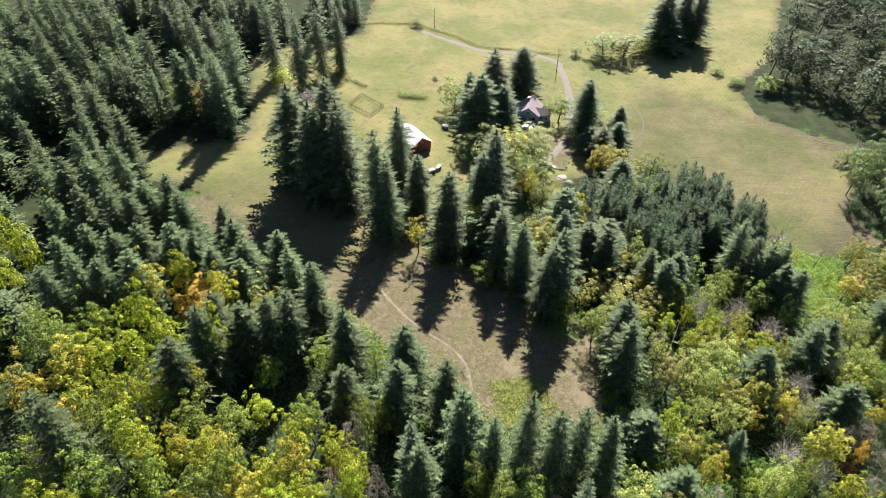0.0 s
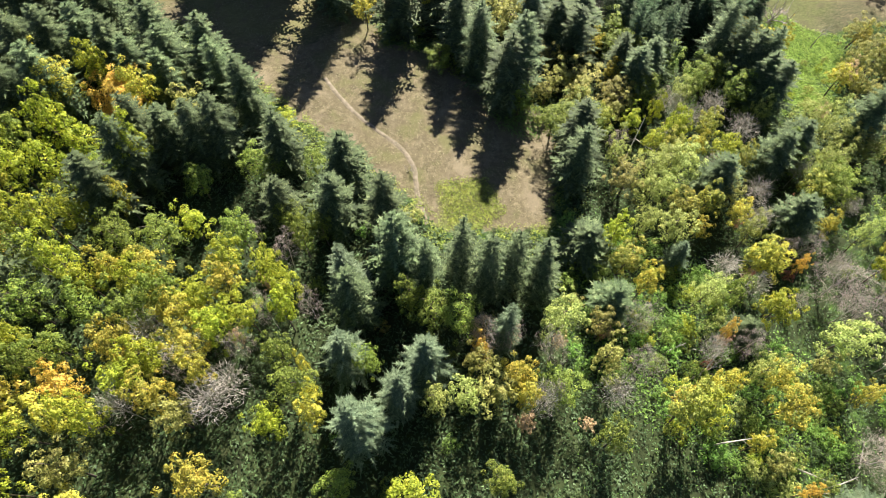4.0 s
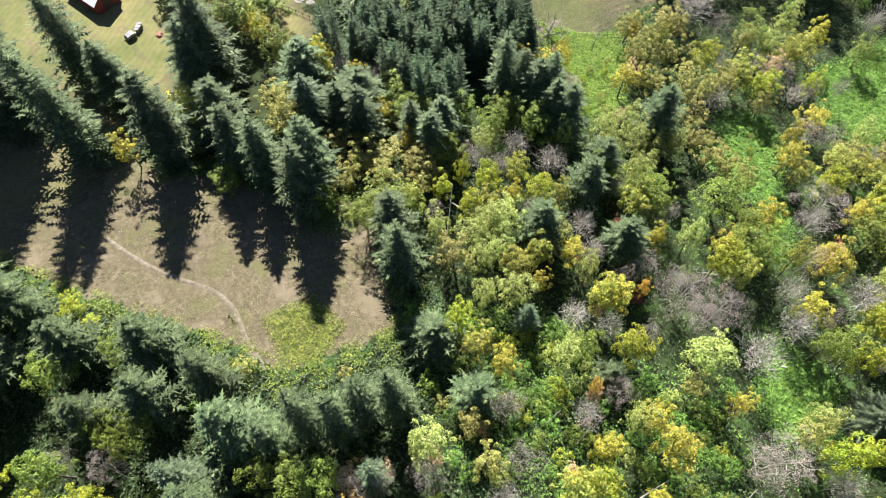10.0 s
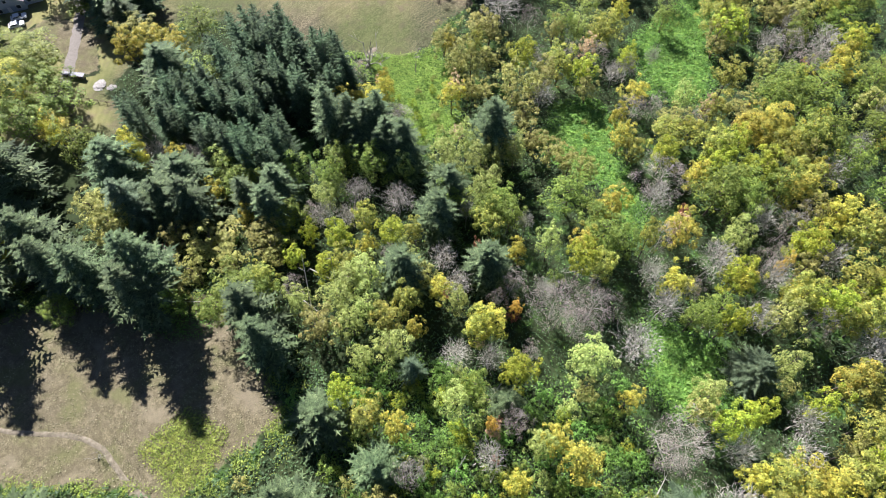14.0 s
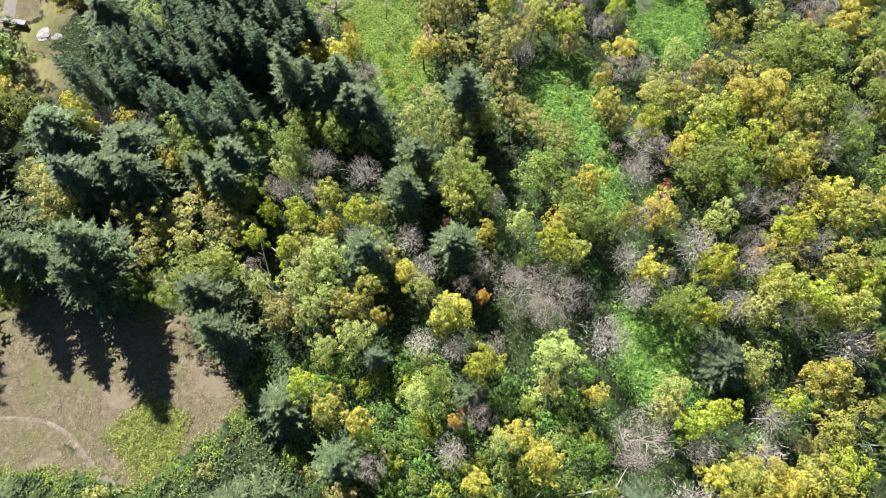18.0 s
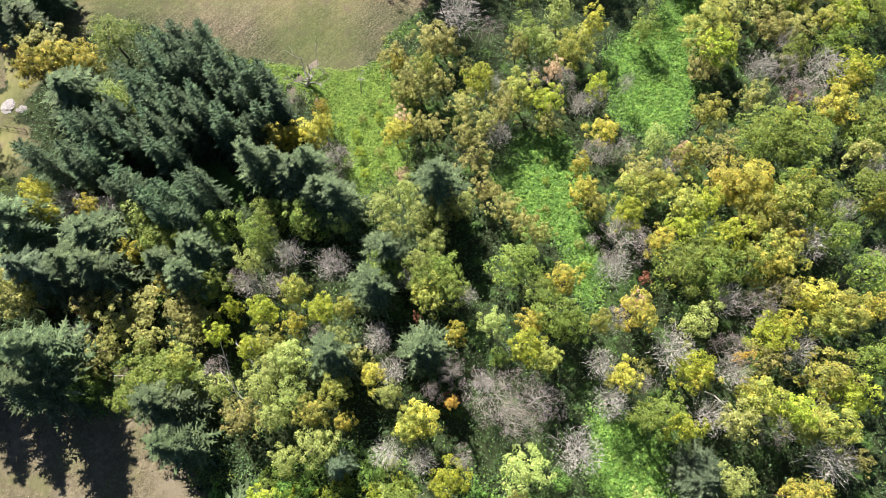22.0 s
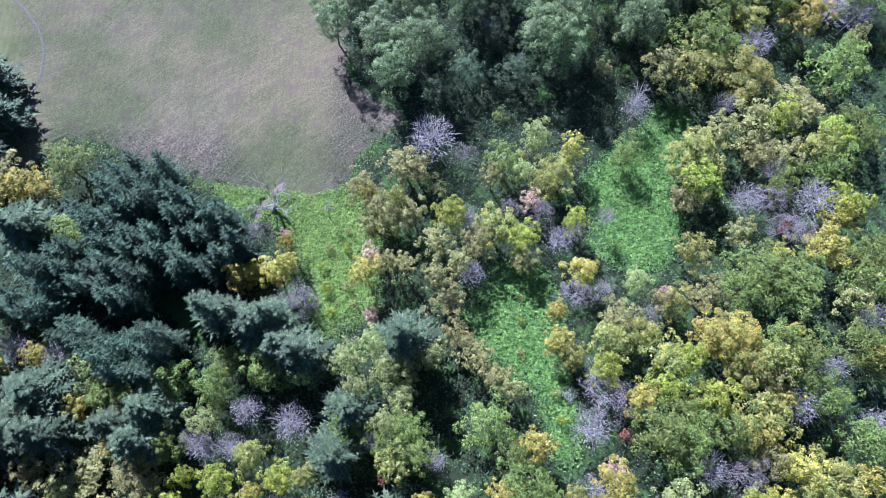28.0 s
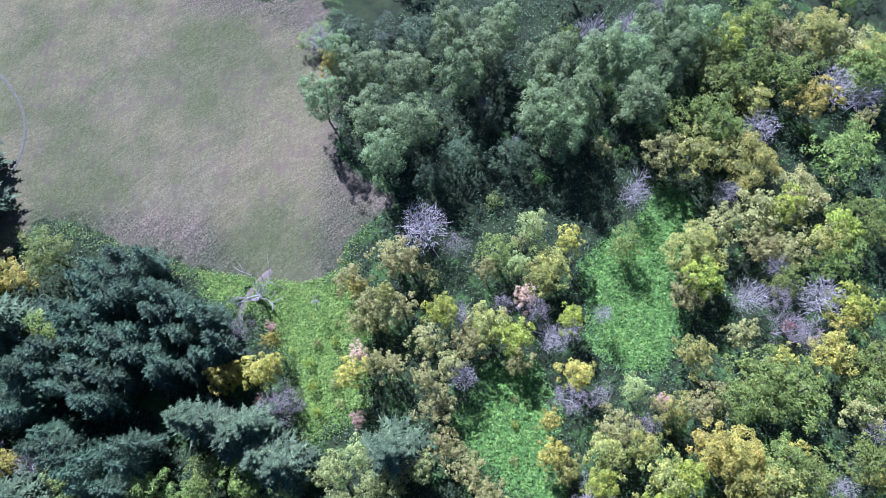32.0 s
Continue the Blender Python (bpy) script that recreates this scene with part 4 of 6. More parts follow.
OLIVE_ALDERS_1 = [
    (-52, 13, 19, 3.6), (1, 25, 19.1, 2.8), (2.9, 20.2, 19.1, 4.4), (25.9, 26.9, 19.1, 3), (13, 99, 13, 3.2), (9, 118, 17, 4.7),
    (8, 129, 13, 4.3), (19, 98, 13, 3.6), (11, 123, 17, 5.1), (20, 110, 13, 3.8), (23, 102, 13, 3.7), (27, 95, 13, 3.6),
    (35, 70, 13, 4.5), (27, 103, 13, 5.5), (36, 92, 13, 3.7), (36, 96, 13, 4.8), (59, 68, 13, 3), (83.6, 11.2, 16.6, 3.2),
    (99.3, -10.3, 16.6, 3.2), (40, 176, 13, 5.6), (110, 14.1, 16.6, 3.6), (94, 83, 13, 4.2), (105, 66, 13, 2.6), (104, 70, 13, 3.6),
]
OLIVE_ALDERS_2 = [
    (103, 76, 13, 3.8), (103, 82, 13, 3.6), (123.7, 19, 16.6, 3.7), (101, 104, 13, 2.8), (106, 89, 13, 4.3), (103, 101, 13, 3.2),
    (107, 95, 13, 3.2), (102, 113, 13, 2.9), (107, 112, 13, 4), (113, 94, 13, 3.2), (106, 116, 13, 4), (134.5, 27.8, 16.6, 3.6),
    (112, 102, 13, 3.9), (106, 123, 13, 4.1), (112, 111, 13, 3.3), (119, 96, 13, 4.5), (125, 86, 13, 3.2), (132, 64, 13, 4.6),
    (117, 122, 13, 4.9), (119, 119, 13, 4.2), (146.2, 37.6, 16.6, 3.3), (132, 107, 13, 2.8), (149.7, 56.9, 13.4, 4.7), (174, 38, 16.6, 4.4),
]
OLIVE_ALDERS_3 = [
    (167, 63, 13, 3.1), (164, 77, 13, 4.6), (181, 84, 13, 4.3), (185, 75, 13, 4.7), (188, 71, 13, 4.7), (190, 81, 13, 5.6),
    (183, 105, 14, 5.1), (203, 78, 13, 6.7), (230, 112, 14, 6.1), (241, 102, 14, 7),
]
OLIVE_ALDERS = OLIVE_ALDERS_1 + OLIVE_ALDERS_2 + OLIVE_ALDERS_3
PALE_WILLOWS_1 = [
    (-6.6, 17.1, 23.5, 2.9), (-1, 19, 23.5, 3.5), (17.1, 33.2, 23.5, 4.5), (38, 59, 16, 3.1), (34, 78, 16, 3.3), (40, 67, 16, 3.8),
    (47.4, 41.4, 20.1, 3.6), (43.8, 57.8, 16.6, 4.7), (55.1, 24.8, 20.5, 3), (41, 73, 16, 4.4), (45, 68, 16, 4.3), (45, 75, 16, 4.2),
    (49, 74, 16, 4.4), (38, 120, 16, 4), (60.9, 56.9, 16.5, 2.9), (59, 72, 16, 2.7), (53, 97, 16, 3.4), (72.6, 31.6, 20.5, 5),
    (87.1, 13.2, 20.5, 3.5), (72, 93, 16, 2.6), (84.7, 55.8, 16.7, 3.3), (81, 75, 16, 2.9), (101.7, 7.3, 20.5, 3.4), (80, 85, 16, 3.5),
]
PALE_WILLOWS_2 = [
    (86, 78, 16, 4), (82, 91, 16, 4.2), (88, 84, 16, 4.7), (88, 90, 16, 3.6), (96, 81, 16, 3.5), (117.3, 32.6, 20.5, 4.2),
    (140, 68, 16, 3.3), (138, 104, 16, 3.4), (146, 108, 16, 4),
]
PALE_WILLOWS = PALE_WILLOWS_1 + PALE_WILLOWS_2
LIME_MAPLES_1 = [
    (-90, 30, 24, 3.6), (-92, 37, 24, 4), (-85, 25, 24, 4.2), (-92, 51, 24, 4.4), (-97, 70, 24, 4.3), (-76, 9, 24, 3.7),
    (-93, 61, 24, 4.4), (-80, 25, 24, 3.7), (-77, 21, 24, 3.6), (-83, 49, 24, 4.3), (-89, 72, 24, 4.5), (-86, 62, 24, 4.3),
    (-73, 24, 24, 3.6), (-78, 41, 24, 4.1), (-73, 37, 24, 3.8), (-78, 52, 24, 3.8), (-71, 32, 24, 3.9), (-64, 11, 24, 3.6),
    (-82, 69, 24, 4.4), (-61, 19.1, 22.1, 4.2), (-62, 32.4, 22.1, 4.6), (-63, 37.2, 22, 4), (-58.2, 22.9, 22.1, 4.2), (-72, 68, 24, 4.3),
]
LIME_MAPLES_2 = [
    (-58.2, 36.3, 22.1, 4), (-58.3, 53.4, 16.8, 4.1), (-51.5, 36.2, 22.1, 4.5), (-47.7, 28.6, 22.1, 4.1), (-59, 64, 15, 3.6), (-49.1, 43.4, 20.6, 4.3),
    (-42.9, 32.4, 22.1, 3.8), (-35, 12, 24, 3), (-47.2, 51.1, 17.7, 4.3), (-41.4, 43.4, 20.6, 3.8), (-36.3, 33.4, 22.1, 3.2), (-37.2, 38.2, 21.9, 3.8),
    (-35.4, 51.1, 17.7, 2.8), (-45, 87, 6, 3.6), (-93, 232, 9, 5.3), (-42, 82, 5, 2.7), (-31.7, 54.5, 16.4, 2.8), (38, 16, 24, 4.5),
    (41, 17.2, 22.1, 3.8), (32.2, 48.8, 18.5, 3.9), (30.7, 54.5, 16.4, 3.1), (31, 87, 15, 3.4), (39, 88, 15, 3.1), (47, 63, 15, 4),
]
LIME_MAPLES_3 = [
    (43, 81, 15, 3.3), (12, 183, 17, 8), (47, 80, 15, 3.7), (44, 90, 15, 2.2), (53, 64, 15, 3.4), (61, 37.5, 19.2, 4.2),
    (60.5, 49.6, 17.1, 3.5), (49, 86, 15, 3.9), (80.5, -7.3, 19.2, 3.4), (86.3, -15.1, 19.2, 3.9), (56, 86, 15, 3.5), (91, -19, 19.2, 4),
    (84.4, -5.3, 19.2, 4.4), (59, 79, 15, 3.8), (63, 76, 15, 2.7), (84.4, 7.3, 19.2, 3.8), (97, -20, 19.2, 3.4), (89.2, 5.4, 19.2, 3.3),
    (95.1, -12.1, 19.2, 4.6), (100.5, -13.8, 19.2, 4.4), (78, 68, 15, 3.9), (99.9, -1.4, 19.2, 2.9), (105.4, -8.9, 19.2, 4.1), (87, 48.5, 17.4, 4.4),
]
LIME_MAPLES_4 = [
    (88.6, 44.5, 18.3, 3.3), (100.9, 20, 19.2, 3.2), (102.2, 43.4, 18.5, 2.5), (110.6, 26.8, 19.2, 4.5), (116.5, 15.1, 19.2, 4.6), (118.4, 10.2, 19.2, 4.1),
    (122.9, 3.7, 19.2, 4.5), (129.7, 4.7, 19.2, 4.5), (129.7, 9.6, 19.2, 5.3), (126.2, 22.9, 19.2, 4.9), (119, 64, 15, 3.6), (123, 58, 15, 4.1),
    (127, 61, 15, 4.7), (129.4, 48.5, 17.4, 3.7), (110, 115, 15, 2.7), (134.4, 42.4, 18.7, 5), (133.1, 52.7, 16.3, 5), (118, 104, 15, 4.6),
    (134, 60, 15, 4.4), (136.5, 49.6, 17.1, 4.4), (124, 96, 15, 5.2), (127, 91, 15, 4.5), (148.7, 40.4, 19, 4.6), (140, 87, 15, 3.5),
]
LIME_MAPLES_5 = [
    (140, 98, 15, 4.1), (78, 284, 9, 7.5), (144, 99, 15, 5.3), (168, 77, 15, 5.5), (171, 83, 17, 6.6), (188.8, 53.8, 16.1, 5.4),
    (196, 68, 15, 4.5), (195, 78, 15, 4.8), (188, 100, 17, 6), (201, 67, 15, 5.7), (198, 92, 17, 7.9), (216, 119, 17, 5.7),
    (242, 94, 17, 6.2),
]
LIME_MAPLES = LIME_MAPLES_1 + LIME_MAPLES_2 + LIME_MAPLES_3 + LIME_MAPLES_4 + LIME_MAPLES_5
ORANGE_MAPLES_1 = [
    (-89, 23, 20, 2.6), (-93, 45, 20, 2.6), (-72, 17, 20, 3.6), (-79, 61, 12, 3), (-82, 87, 17, 6.7), (-118, 203, 15, 6.4),
    (1.9, 27.9, 17.6, 1.9), (38.6, 20.2, 17.6, 1.1), (58, 3, 15.4, 1.5), (50.4, 32.7, 15.4, 1.3), (69.5, 48.7, 13.9, 1.3), (119.9, 21.9, 15.4, 1.2),
]
ORANGE_MAPLES = ORANGE_MAPLES_1
BLUE_FIRS_1 = [
    (-24, 26, 22, 4.8), (-20, 12, 29, 5.5), (-24, 42, 26, 4.2), (-14, 19, 24, 4), (-9, 24, 24, 4.9), (5.7, 31.6, 24.3, 3),
    (16, 120, 22, 6), (45, 52, 12, 2.6), (69, 0, 12, 4.6), (99, 10, 12, 5.5),
]
BLUE_FIRS = BLUE_FIRS_1
YOUNG_FIRS_1 = [
    (25.9, 145.7, 18.8, 2.9), (27.9, 142.5, 21.2, 2.9), (31.6, 140.3, 15, 2.9), (33.7, 137.8, 18.8, 2.9), (37.6, 128, 18.8, 2.9), (32.7, 142.7, 18.8, 2.9),
    (42.5, 114.3, 18.8, 2.9), (36.6, 136.8, 18.8, 2.9), (41.6, 121.9, 21.2, 2.9), (43.6, 118.8, 22.5, 2.9), (41.6, 125, 20, 2.9), (39.6, 130, 18.8, 2.9),
    (45.5, 113.1, 21.2, 2.9), (46.4, 111.4, 18.8, 2.9), (38.5, 140.2, 16.2, 2.9), (36.6, 146.7, 18.8, 2.9), (46.5, 120, 21.2, 2.9), (39.6, 145.7, 18.8, 2.9),
    (50.4, 115.1, 21.2, 2.9), (50.4, 118, 21.2, 2.9), (45.4, 136.9, 18.8, 2.9), (44.4, 141.8, 18.8, 2.9), (48.4, 130, 18.8, 2.9), (43.5, 144.7, 18.8, 2.9),
]
YOUNG_FIRS_2 = [
    (53.3, 117.1, 21.2, 2.9), (49.3, 133.1, 17.5, 2.9), (47.3, 139.2, 16.2, 2.9), (51.3, 129, 18.8, 2.9), (46.4, 145.9, 17.5, 2.9), (51.3, 136.1, 17.5, 2.9),
    (51.3, 138.9, 18.8, 2.9), (55.2, 132, 18.8, 2.9), (52.3, 141.8, 18.8, 2.9), (52.2, 145.1, 16.2, 2.9), (57.1, 130.4, 16.2, 2.9), (53.2, 147.7, 18.8, 2.9),
    (56.2, 137.9, 18.8, 2.9), (52.3, 151.6, 18.8, 2.9), (59.1, 134, 18.8, 2.9), (62, 127.3, 17.5, 2.9), (54.2, 150, 16.2, 2.9), (58.1, 140.8, 18.8, 2.9),
    (59.1, 137.9, 18.8, 2.9), (62, 133, 18.8, 2.9), (58.1, 145.7, 18.8, 2.9), (64, 131.4, 16.2, 2.9), (65, 128.1, 18.8, 2.9), (63, 137.9, 18.8, 2.9),
]
YOUNG_FIRS_3 = [
    (59.1, 150.6, 18.8, 2.9), (61.1, 146.9, 17.5, 2.9), (68.9, 125.4, 16.2, 2.9), (60.1, 153.5, 18.8, 2.9), (64, 144.7, 18.8, 2.9), (63, 148.1, 16.2, 2.9),
    (67.9, 134.3, 16.2, 2.9), (67.9, 138.9, 18.8, 2.9), (71.8, 125.1, 18.8, 2.9), (70.9, 132, 18.8, 2.9), (73.8, 123.3, 17.5, 2.9), (69.9, 137.1, 17.5, 2.9),
    (66.9, 145.6, 20, 2.9), (65, 150.8, 17.5, 2.9), (64, 153.5, 18.8, 2.9), (76.7, 123.3, 17.5, 2.9), (75.7, 126.1, 18.8, 2.9), (71.8, 139.2, 16.2, 2.9),
    (70.8, 143.7, 18.8, 2.9), (66.9, 155.9, 16.2, 2.9), (74.7, 132.9, 20, 2.9), (71.8, 141.8, 18.8, 2.9), (69.9, 149.6, 18.8, 2.9), (74.8, 135.9, 18.8, 2.9),
]
YOUNG_FIRS_4 = [
    (77.7, 130, 18.8, 2.9), (77.7, 133, 18.8, 2.9), (71.8, 151.8, 17.5, 2.9),
]
YOUNG_FIRS = YOUNG_FIRS_1 + YOUNG_FIRS_2 + YOUNG_FIRS_3 + YOUNG_FIRS_4
POPLARS_1 = [
    (128, 141, 23, 5.1), (125, 163, 23, 4.6), (133, 151, 23, 6.1), (139, 143, 23, 5), (135, 171, 23, 4.3), (137, 163, 23, 5.8),
    (145, 156, 23, 5.5), (155, 148, 23, 5.2), (165, 122, 23, 5.5), (165, 130, 23, 6.2), (163, 151, 23, 5.9), (160, 158, 23, 5.4),
    (174, 127, 23, 5.5), (175, 138, 23, 5.6), (170, 153, 23, 5.2), (186, 117, 23, 5.9), (186, 133, 23, 6), (191, 128, 23, 5.8),
    (200, 123, 23, 5.3), (202, 130, 23, 6), (210, 126, 23, 5.9),
]
POPLARS = POPLARS_1
DARK_OAKS_1 = [
    (146, 250, 20, 8), (152, 236, 20, 8), (160, 224, 21, 8), (168, 212, 20, 8), (150, 263, 22, 8), (159, 246, 22, 8),
    (173, 240, 22, 8), (161, 304, 24, 8), (179, 311, 24, 8), (193, 297, 24, 8), (180, 344, 24, 8), (207, 354, 24, 8),
    (226, 345, 24, 8),
]
DARK_OAKS = DARK_OAKS_1
RUSSET_BUSHES = [
    (69.7, 49.1, 5, 1.7), (52.6, 33.4, 5, 1), (47.5, 28.2, 5, 1), (61.7, 49.5, 5, 1.2), (26.9, 33.9, 5, 0.9), (16.8, 110, 6, 1),
    (60.9, 61.7, 5, 0.9), (118.5, 45.4, 5, 1.4), (74, 67.3, 6, 1.1), (178.2, 57.8, 6, 1.6), (75.7, 112.1, 6, 1),
]
GLADE_BUSHES = [(88.5, 113.5, 3.4, 1.3), (92.3, 116.2, 2.6, 1.1), (86.4, 108.5, 3.8, 1.4), (90.6, 106.1, 3.2, 1.3), (95.4, 114.0, 3.0, 1.2), (98.2, 117.6, 2.4, 1.0), (84.3, 103.4, 3.6, 1.4), (89.2, 102.0, 3.0, 1.2), (86.9, 118.0, 2.2, 0.9),
                (112.4, 71.0, 2.8, 1.1), (116.8, 76.4, 2.4, 1.0), (112.7, 60.0, 3.2, 1.2), (110.3, 55.2, 3.4, 1.3), (120.4, 80.5, 2.2, 0.9)]
YARD_BUSHES = [(40.2, 197.2, 3.2, 1.3), (38.5, 195.0, 3.2, 1.2), (40.7, 194.7, 3.2, 1.2), (35.3, 190.9, 3.2, 1.3)]
PEACH_MAPLES = [(85.7, 125.3, 4.5, 1.3), (75.6, 112.7, 4, 1.2), (90.8, 96.6, 6, 1.9), 
    (1.6, 33.6, 11, 2.8), (8.1, 31.9, 11, 1.8), (17.1, 31.4, 11, 1.6), (27.6, 33.6, 9, 1.2), (21.7, 14.9, 9, 1.3), (9.9, 14.5, 10, 2),
    (40.7, 21.2, 9, 1.2), (59.5, 48, 9, 1.1), (50.8, 32.3, 9, 1.6), (-45.1, 29.1, 14, 1.5), (-41.4, 41.1, 14, 1.3), (98.5, 107.6, 12, 2.2),
    (135.5, 96.5, 12, 2.6), (143.2, 62.4, 12, 2), (111.3, 42.8, 12, 2.4),
]


def stand(rows, name, mould, leaf, label, category, group, slim=1.0):
    for x, y, high, wide in rows:
        wide *= slim
        plant(name, mould, leaf, x, y, high, wide, label, category, group)


stand(DARK_FIRS, "fir_tree", "fir", "fir", "tall dark green fir with drooping boughs", "fir tree", "firs of the wood")
stand(BLUE_FIRS, "fir_tree", "wide", "blue", "broad grey green fir with feathery boughs", "fir tree", "broad grey firs")
stand(YOUNG_FIRS, "fir_tree", "young", "young", "slender young fir in a dense plantation", "fir tree", "plantation firs")
BROAD_YELLOW = [r for r in YELLOW_MAPLES if r[0] > 100 and r[3] > 3.4]
stand(BROAD_YELLOW[::2], "maple_tree", "maple", "mellow", "broad maple tree with half yellow leaves", "maple tree", "half yellow maples")
stand([r for r in YELLOW_MAPLES if r not in BROAD_YELLOW[::2]], "maple_tree", "maple", "yellow", "maple tree with bright yellow autumn leaves", "maple tree", "yellow maples")
stand([r for r in LIME_MAPLES if r[0] >= 20][::2], "maple_tree", "maple", "mellow", "maple tree with fading yellow green leaves", "maple tree", "fading maples", 0.9)
HILL_LIMES = [r for r in LIME_MAPLES if r[0] < -25]
stand(HILL_LIMES[::4], "maple_tree", "maple", "green", "maple tree with still green leaves on the hillside", "maple tree", "green hillside maples", 0.88)
stand([r for r in HILL_LIMES if r not in HILL_LIMES[::4]], "maple_tree", "maple", "lime", "maple tree with yellow green leaves on the hillside", "maple tree", "turning hillside maples", 0.86)
stand([r for r in LIME_MAPLES if -25 <= r[0] < 20 and r[1] > 150], "maple_tree", "maple", "brush", "broad yellow green maple beside the farm yard", "maple tree", "yard maples")
stand([r for r in LIME_MAPLES if -25 <= r[0] < 20 and r[1] <= 150] + [r for r in LIME_MAPLES if r[0] >= 20][1::2], "maple_tree", "maple", "lime", "maple tree with yellow green turning leaves", "maple tree", "turning maples", 0.88)
FIELD_OAKS = [r for r in GREEN_MAPLES if r[0] > 130 and r[1] > 120 and r[2] == 17]
stand([(x, y, 11.5, w * 0.9) for x, y, h, w in FIELD_OAKS], "oak_tree", "willow", "dark", "dark green oak below the poplars", "oak tree", "dark oaks by the poplars")
stand([r for r in GREEN_MAPLES if r not in FIELD_OAKS], "oak_tree", "willow", "green", "full round oak tree with green leaves", "oak tree", "green oaks")
stand(ORANGE_MAPLES, "maple_tree", "maple", "orange", "maple tree with orange autumn leaves", "maple tree", "orange maples")
stand(OLIVE_ALDERS, "alder_tree", "alder", "olive", "alder tree with dull olive leaves", "alder tree", "alders of the valley")
stand(PALE_WILLOWS, "willow_tree", "willow", "willow", "feathery willow with pale green leaves", "willow tree", "willows of the valley", 0.88)
stand(POPLARS, "poplar_tree", "poplar", "poplar", "large poplar with soft grey green crown", "poplar tree", "poplars by the field")
stand(RUSSET_BUSHES, "bush", "shrub", "russet", "small bush with russet red autumn leaves", "bush", "russet bushes")
stand(YARD_BUSHES, "bush", "shrub", "orange", "clipped round bush with orange leaves by the yard", "bush", "orange yard bushes")
stand(GLADE_BUSHES[::2], "bush", "shrub", "lime", "low yellow green bush standing among brambles", "bush", "bushes of the glades")
stand(GLADE_BUSHES[1::2], "bush", "shrub", "olive", "low dull olive bush standing among brambles", "bush", "bushes of the glades")
stand(PEACH_MAPLES, "maple_tree", "alder", "peach", "small tree with faded peach coloured leaves", "maple tree", "peach coloured trees")
stand(DARK_OAKS, "oak_tree", "poplar", "dark", "tall dark green oak at the far field's edge", "oak tree", "far dark oaks")
stand(BARE_TREES, "bare_tree", "bare", "", "leafless tree with bleached grey branches", "bare tree", "leafless trees")
stand(WITHERED_TREES, "withered_tree", "withered", "withered", "half bare tree with withered pinkish leaves", "withered tree", "withered trees")

# ---- the rest of the wood, scattered between ----
taken = np.array([r[:2] for rows in (DARK_FIRS, BLUE_FIRS, YOUNG_FIRS, YELLOW_MAPLES, LIME_MAPLES, GREEN_MAPLES, ORANGE_MAPLES, OLIVE_ALDERS, PALE_WILLOWS, POPLARS, DARK_OAKS, BARE_TREES, WITHERED_TREES) for r in rows], float)


VALLEY = [(43, 189), (0, 90), (136, -8), (232, 72), (189, 104), (177, 91)]


def scatter(count, box, gap, margin, seed, where=None):
    """Free places in the wood, at least gap apart from all trees."""
    global taken
    rng = np.random.default_rng(seed)
    tries = rng.uniform((box[0], box[1]), (box[2], box[3]), (count * 6, 2))
    tries = tries[open_land(tries[:, 0], tries[:, 1]) < -margin]
    places = []
    for p in tries:
        if where and not where(*p):
            continue
        if len(places) < count and np.hypot(*(taken - p).T).min() > gap:
            taken = np.vstack([taken, p])
            places.append(p)
    return [(x, y, rng.uniform(0.8, 1.15)) for x, y in places]


for x, y, k in scatter(185, (-260, 60, -45, 330), 4.6, 2, 1, lambda x, y: (x < -112 or y > 135) and inside(CLEARING_TOPS, x, y) < 0):
    plant("fir_tree", "fir" if x > -110 and y < 140 else "far_fir", "fir", x, y, 28 * k, 4.3 * k, "tall dark green fir in a dense hillside wood", "fir tree", "firs of the hill")
kinds = ["lime", "lime", "yellow", "green", "lime", "olive", "green"]
for x, y, k in scatter(110, (-170, -60, 10, 125), 6.0, 3, 2, lambda x, y: not (-100 < x < 30 and 5 < y < 72)):
    leaf = luck.choice(kinds)
    plant("maple_tree", "maple", leaf, x, y, 22 * k, 3.4 * k, "maple tree with %s leaves in the wood" % leaf, "maple tree", "maples of the hill")
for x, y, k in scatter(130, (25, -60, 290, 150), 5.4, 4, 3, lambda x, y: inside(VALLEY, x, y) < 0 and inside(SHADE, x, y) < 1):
    leaf = luck.choice(["olive", "lime", "green", "olive", "mellow", "willow", "mellow", "olive", "green"] if y < 92 else ["green", "dark", "olive", "dark", "green"])
    plant("alder_tree", "alder", leaf, x, y, 14 * k, 2.8 * k, "alder tree with %s leaves" % leaf, "alder tree", "alders of the wood")
for x, y, k in scatter(40, (25, -60, 290, 150), 3.6, 3, 4, lambda x, y: inside(VALLEY, x, y) < 0 and inside(SHADE, x, y) < 1):
    plant("bare_tree", "bare", "", x, y, 9 * k, 2.4 * k, "small leafless tree with grey twigs", "bare tree", "leafless trees")
for x, y, k in scatter(80, (130, 110, 320, 380), 8.0, 3, 5, lambda x, y: x > 160 or not 183 < y < 245):
    plant("oak_tree", "willow", "dark", x, y, 21 * k, 6.8 * k, "large dark green oak by the far field", "oak tree", "far green trees")
for x, y, k in scatter(170, (-60, -40, 240, 130), 2.6, 3.0, 6, lambda x, y: inside(VALLEY, x, y) < 0 or (x * 7 + y * 3) % 5 < 2):
    plant("shrub", "shrub", luck.choice(["bramble", "dark", "dark", "olive", "green", "green"]), x, y, 3.4 * k, 2.2 * k, "leafy undergrowth shrub between the trees", "shrub", "shrubs of the wood")

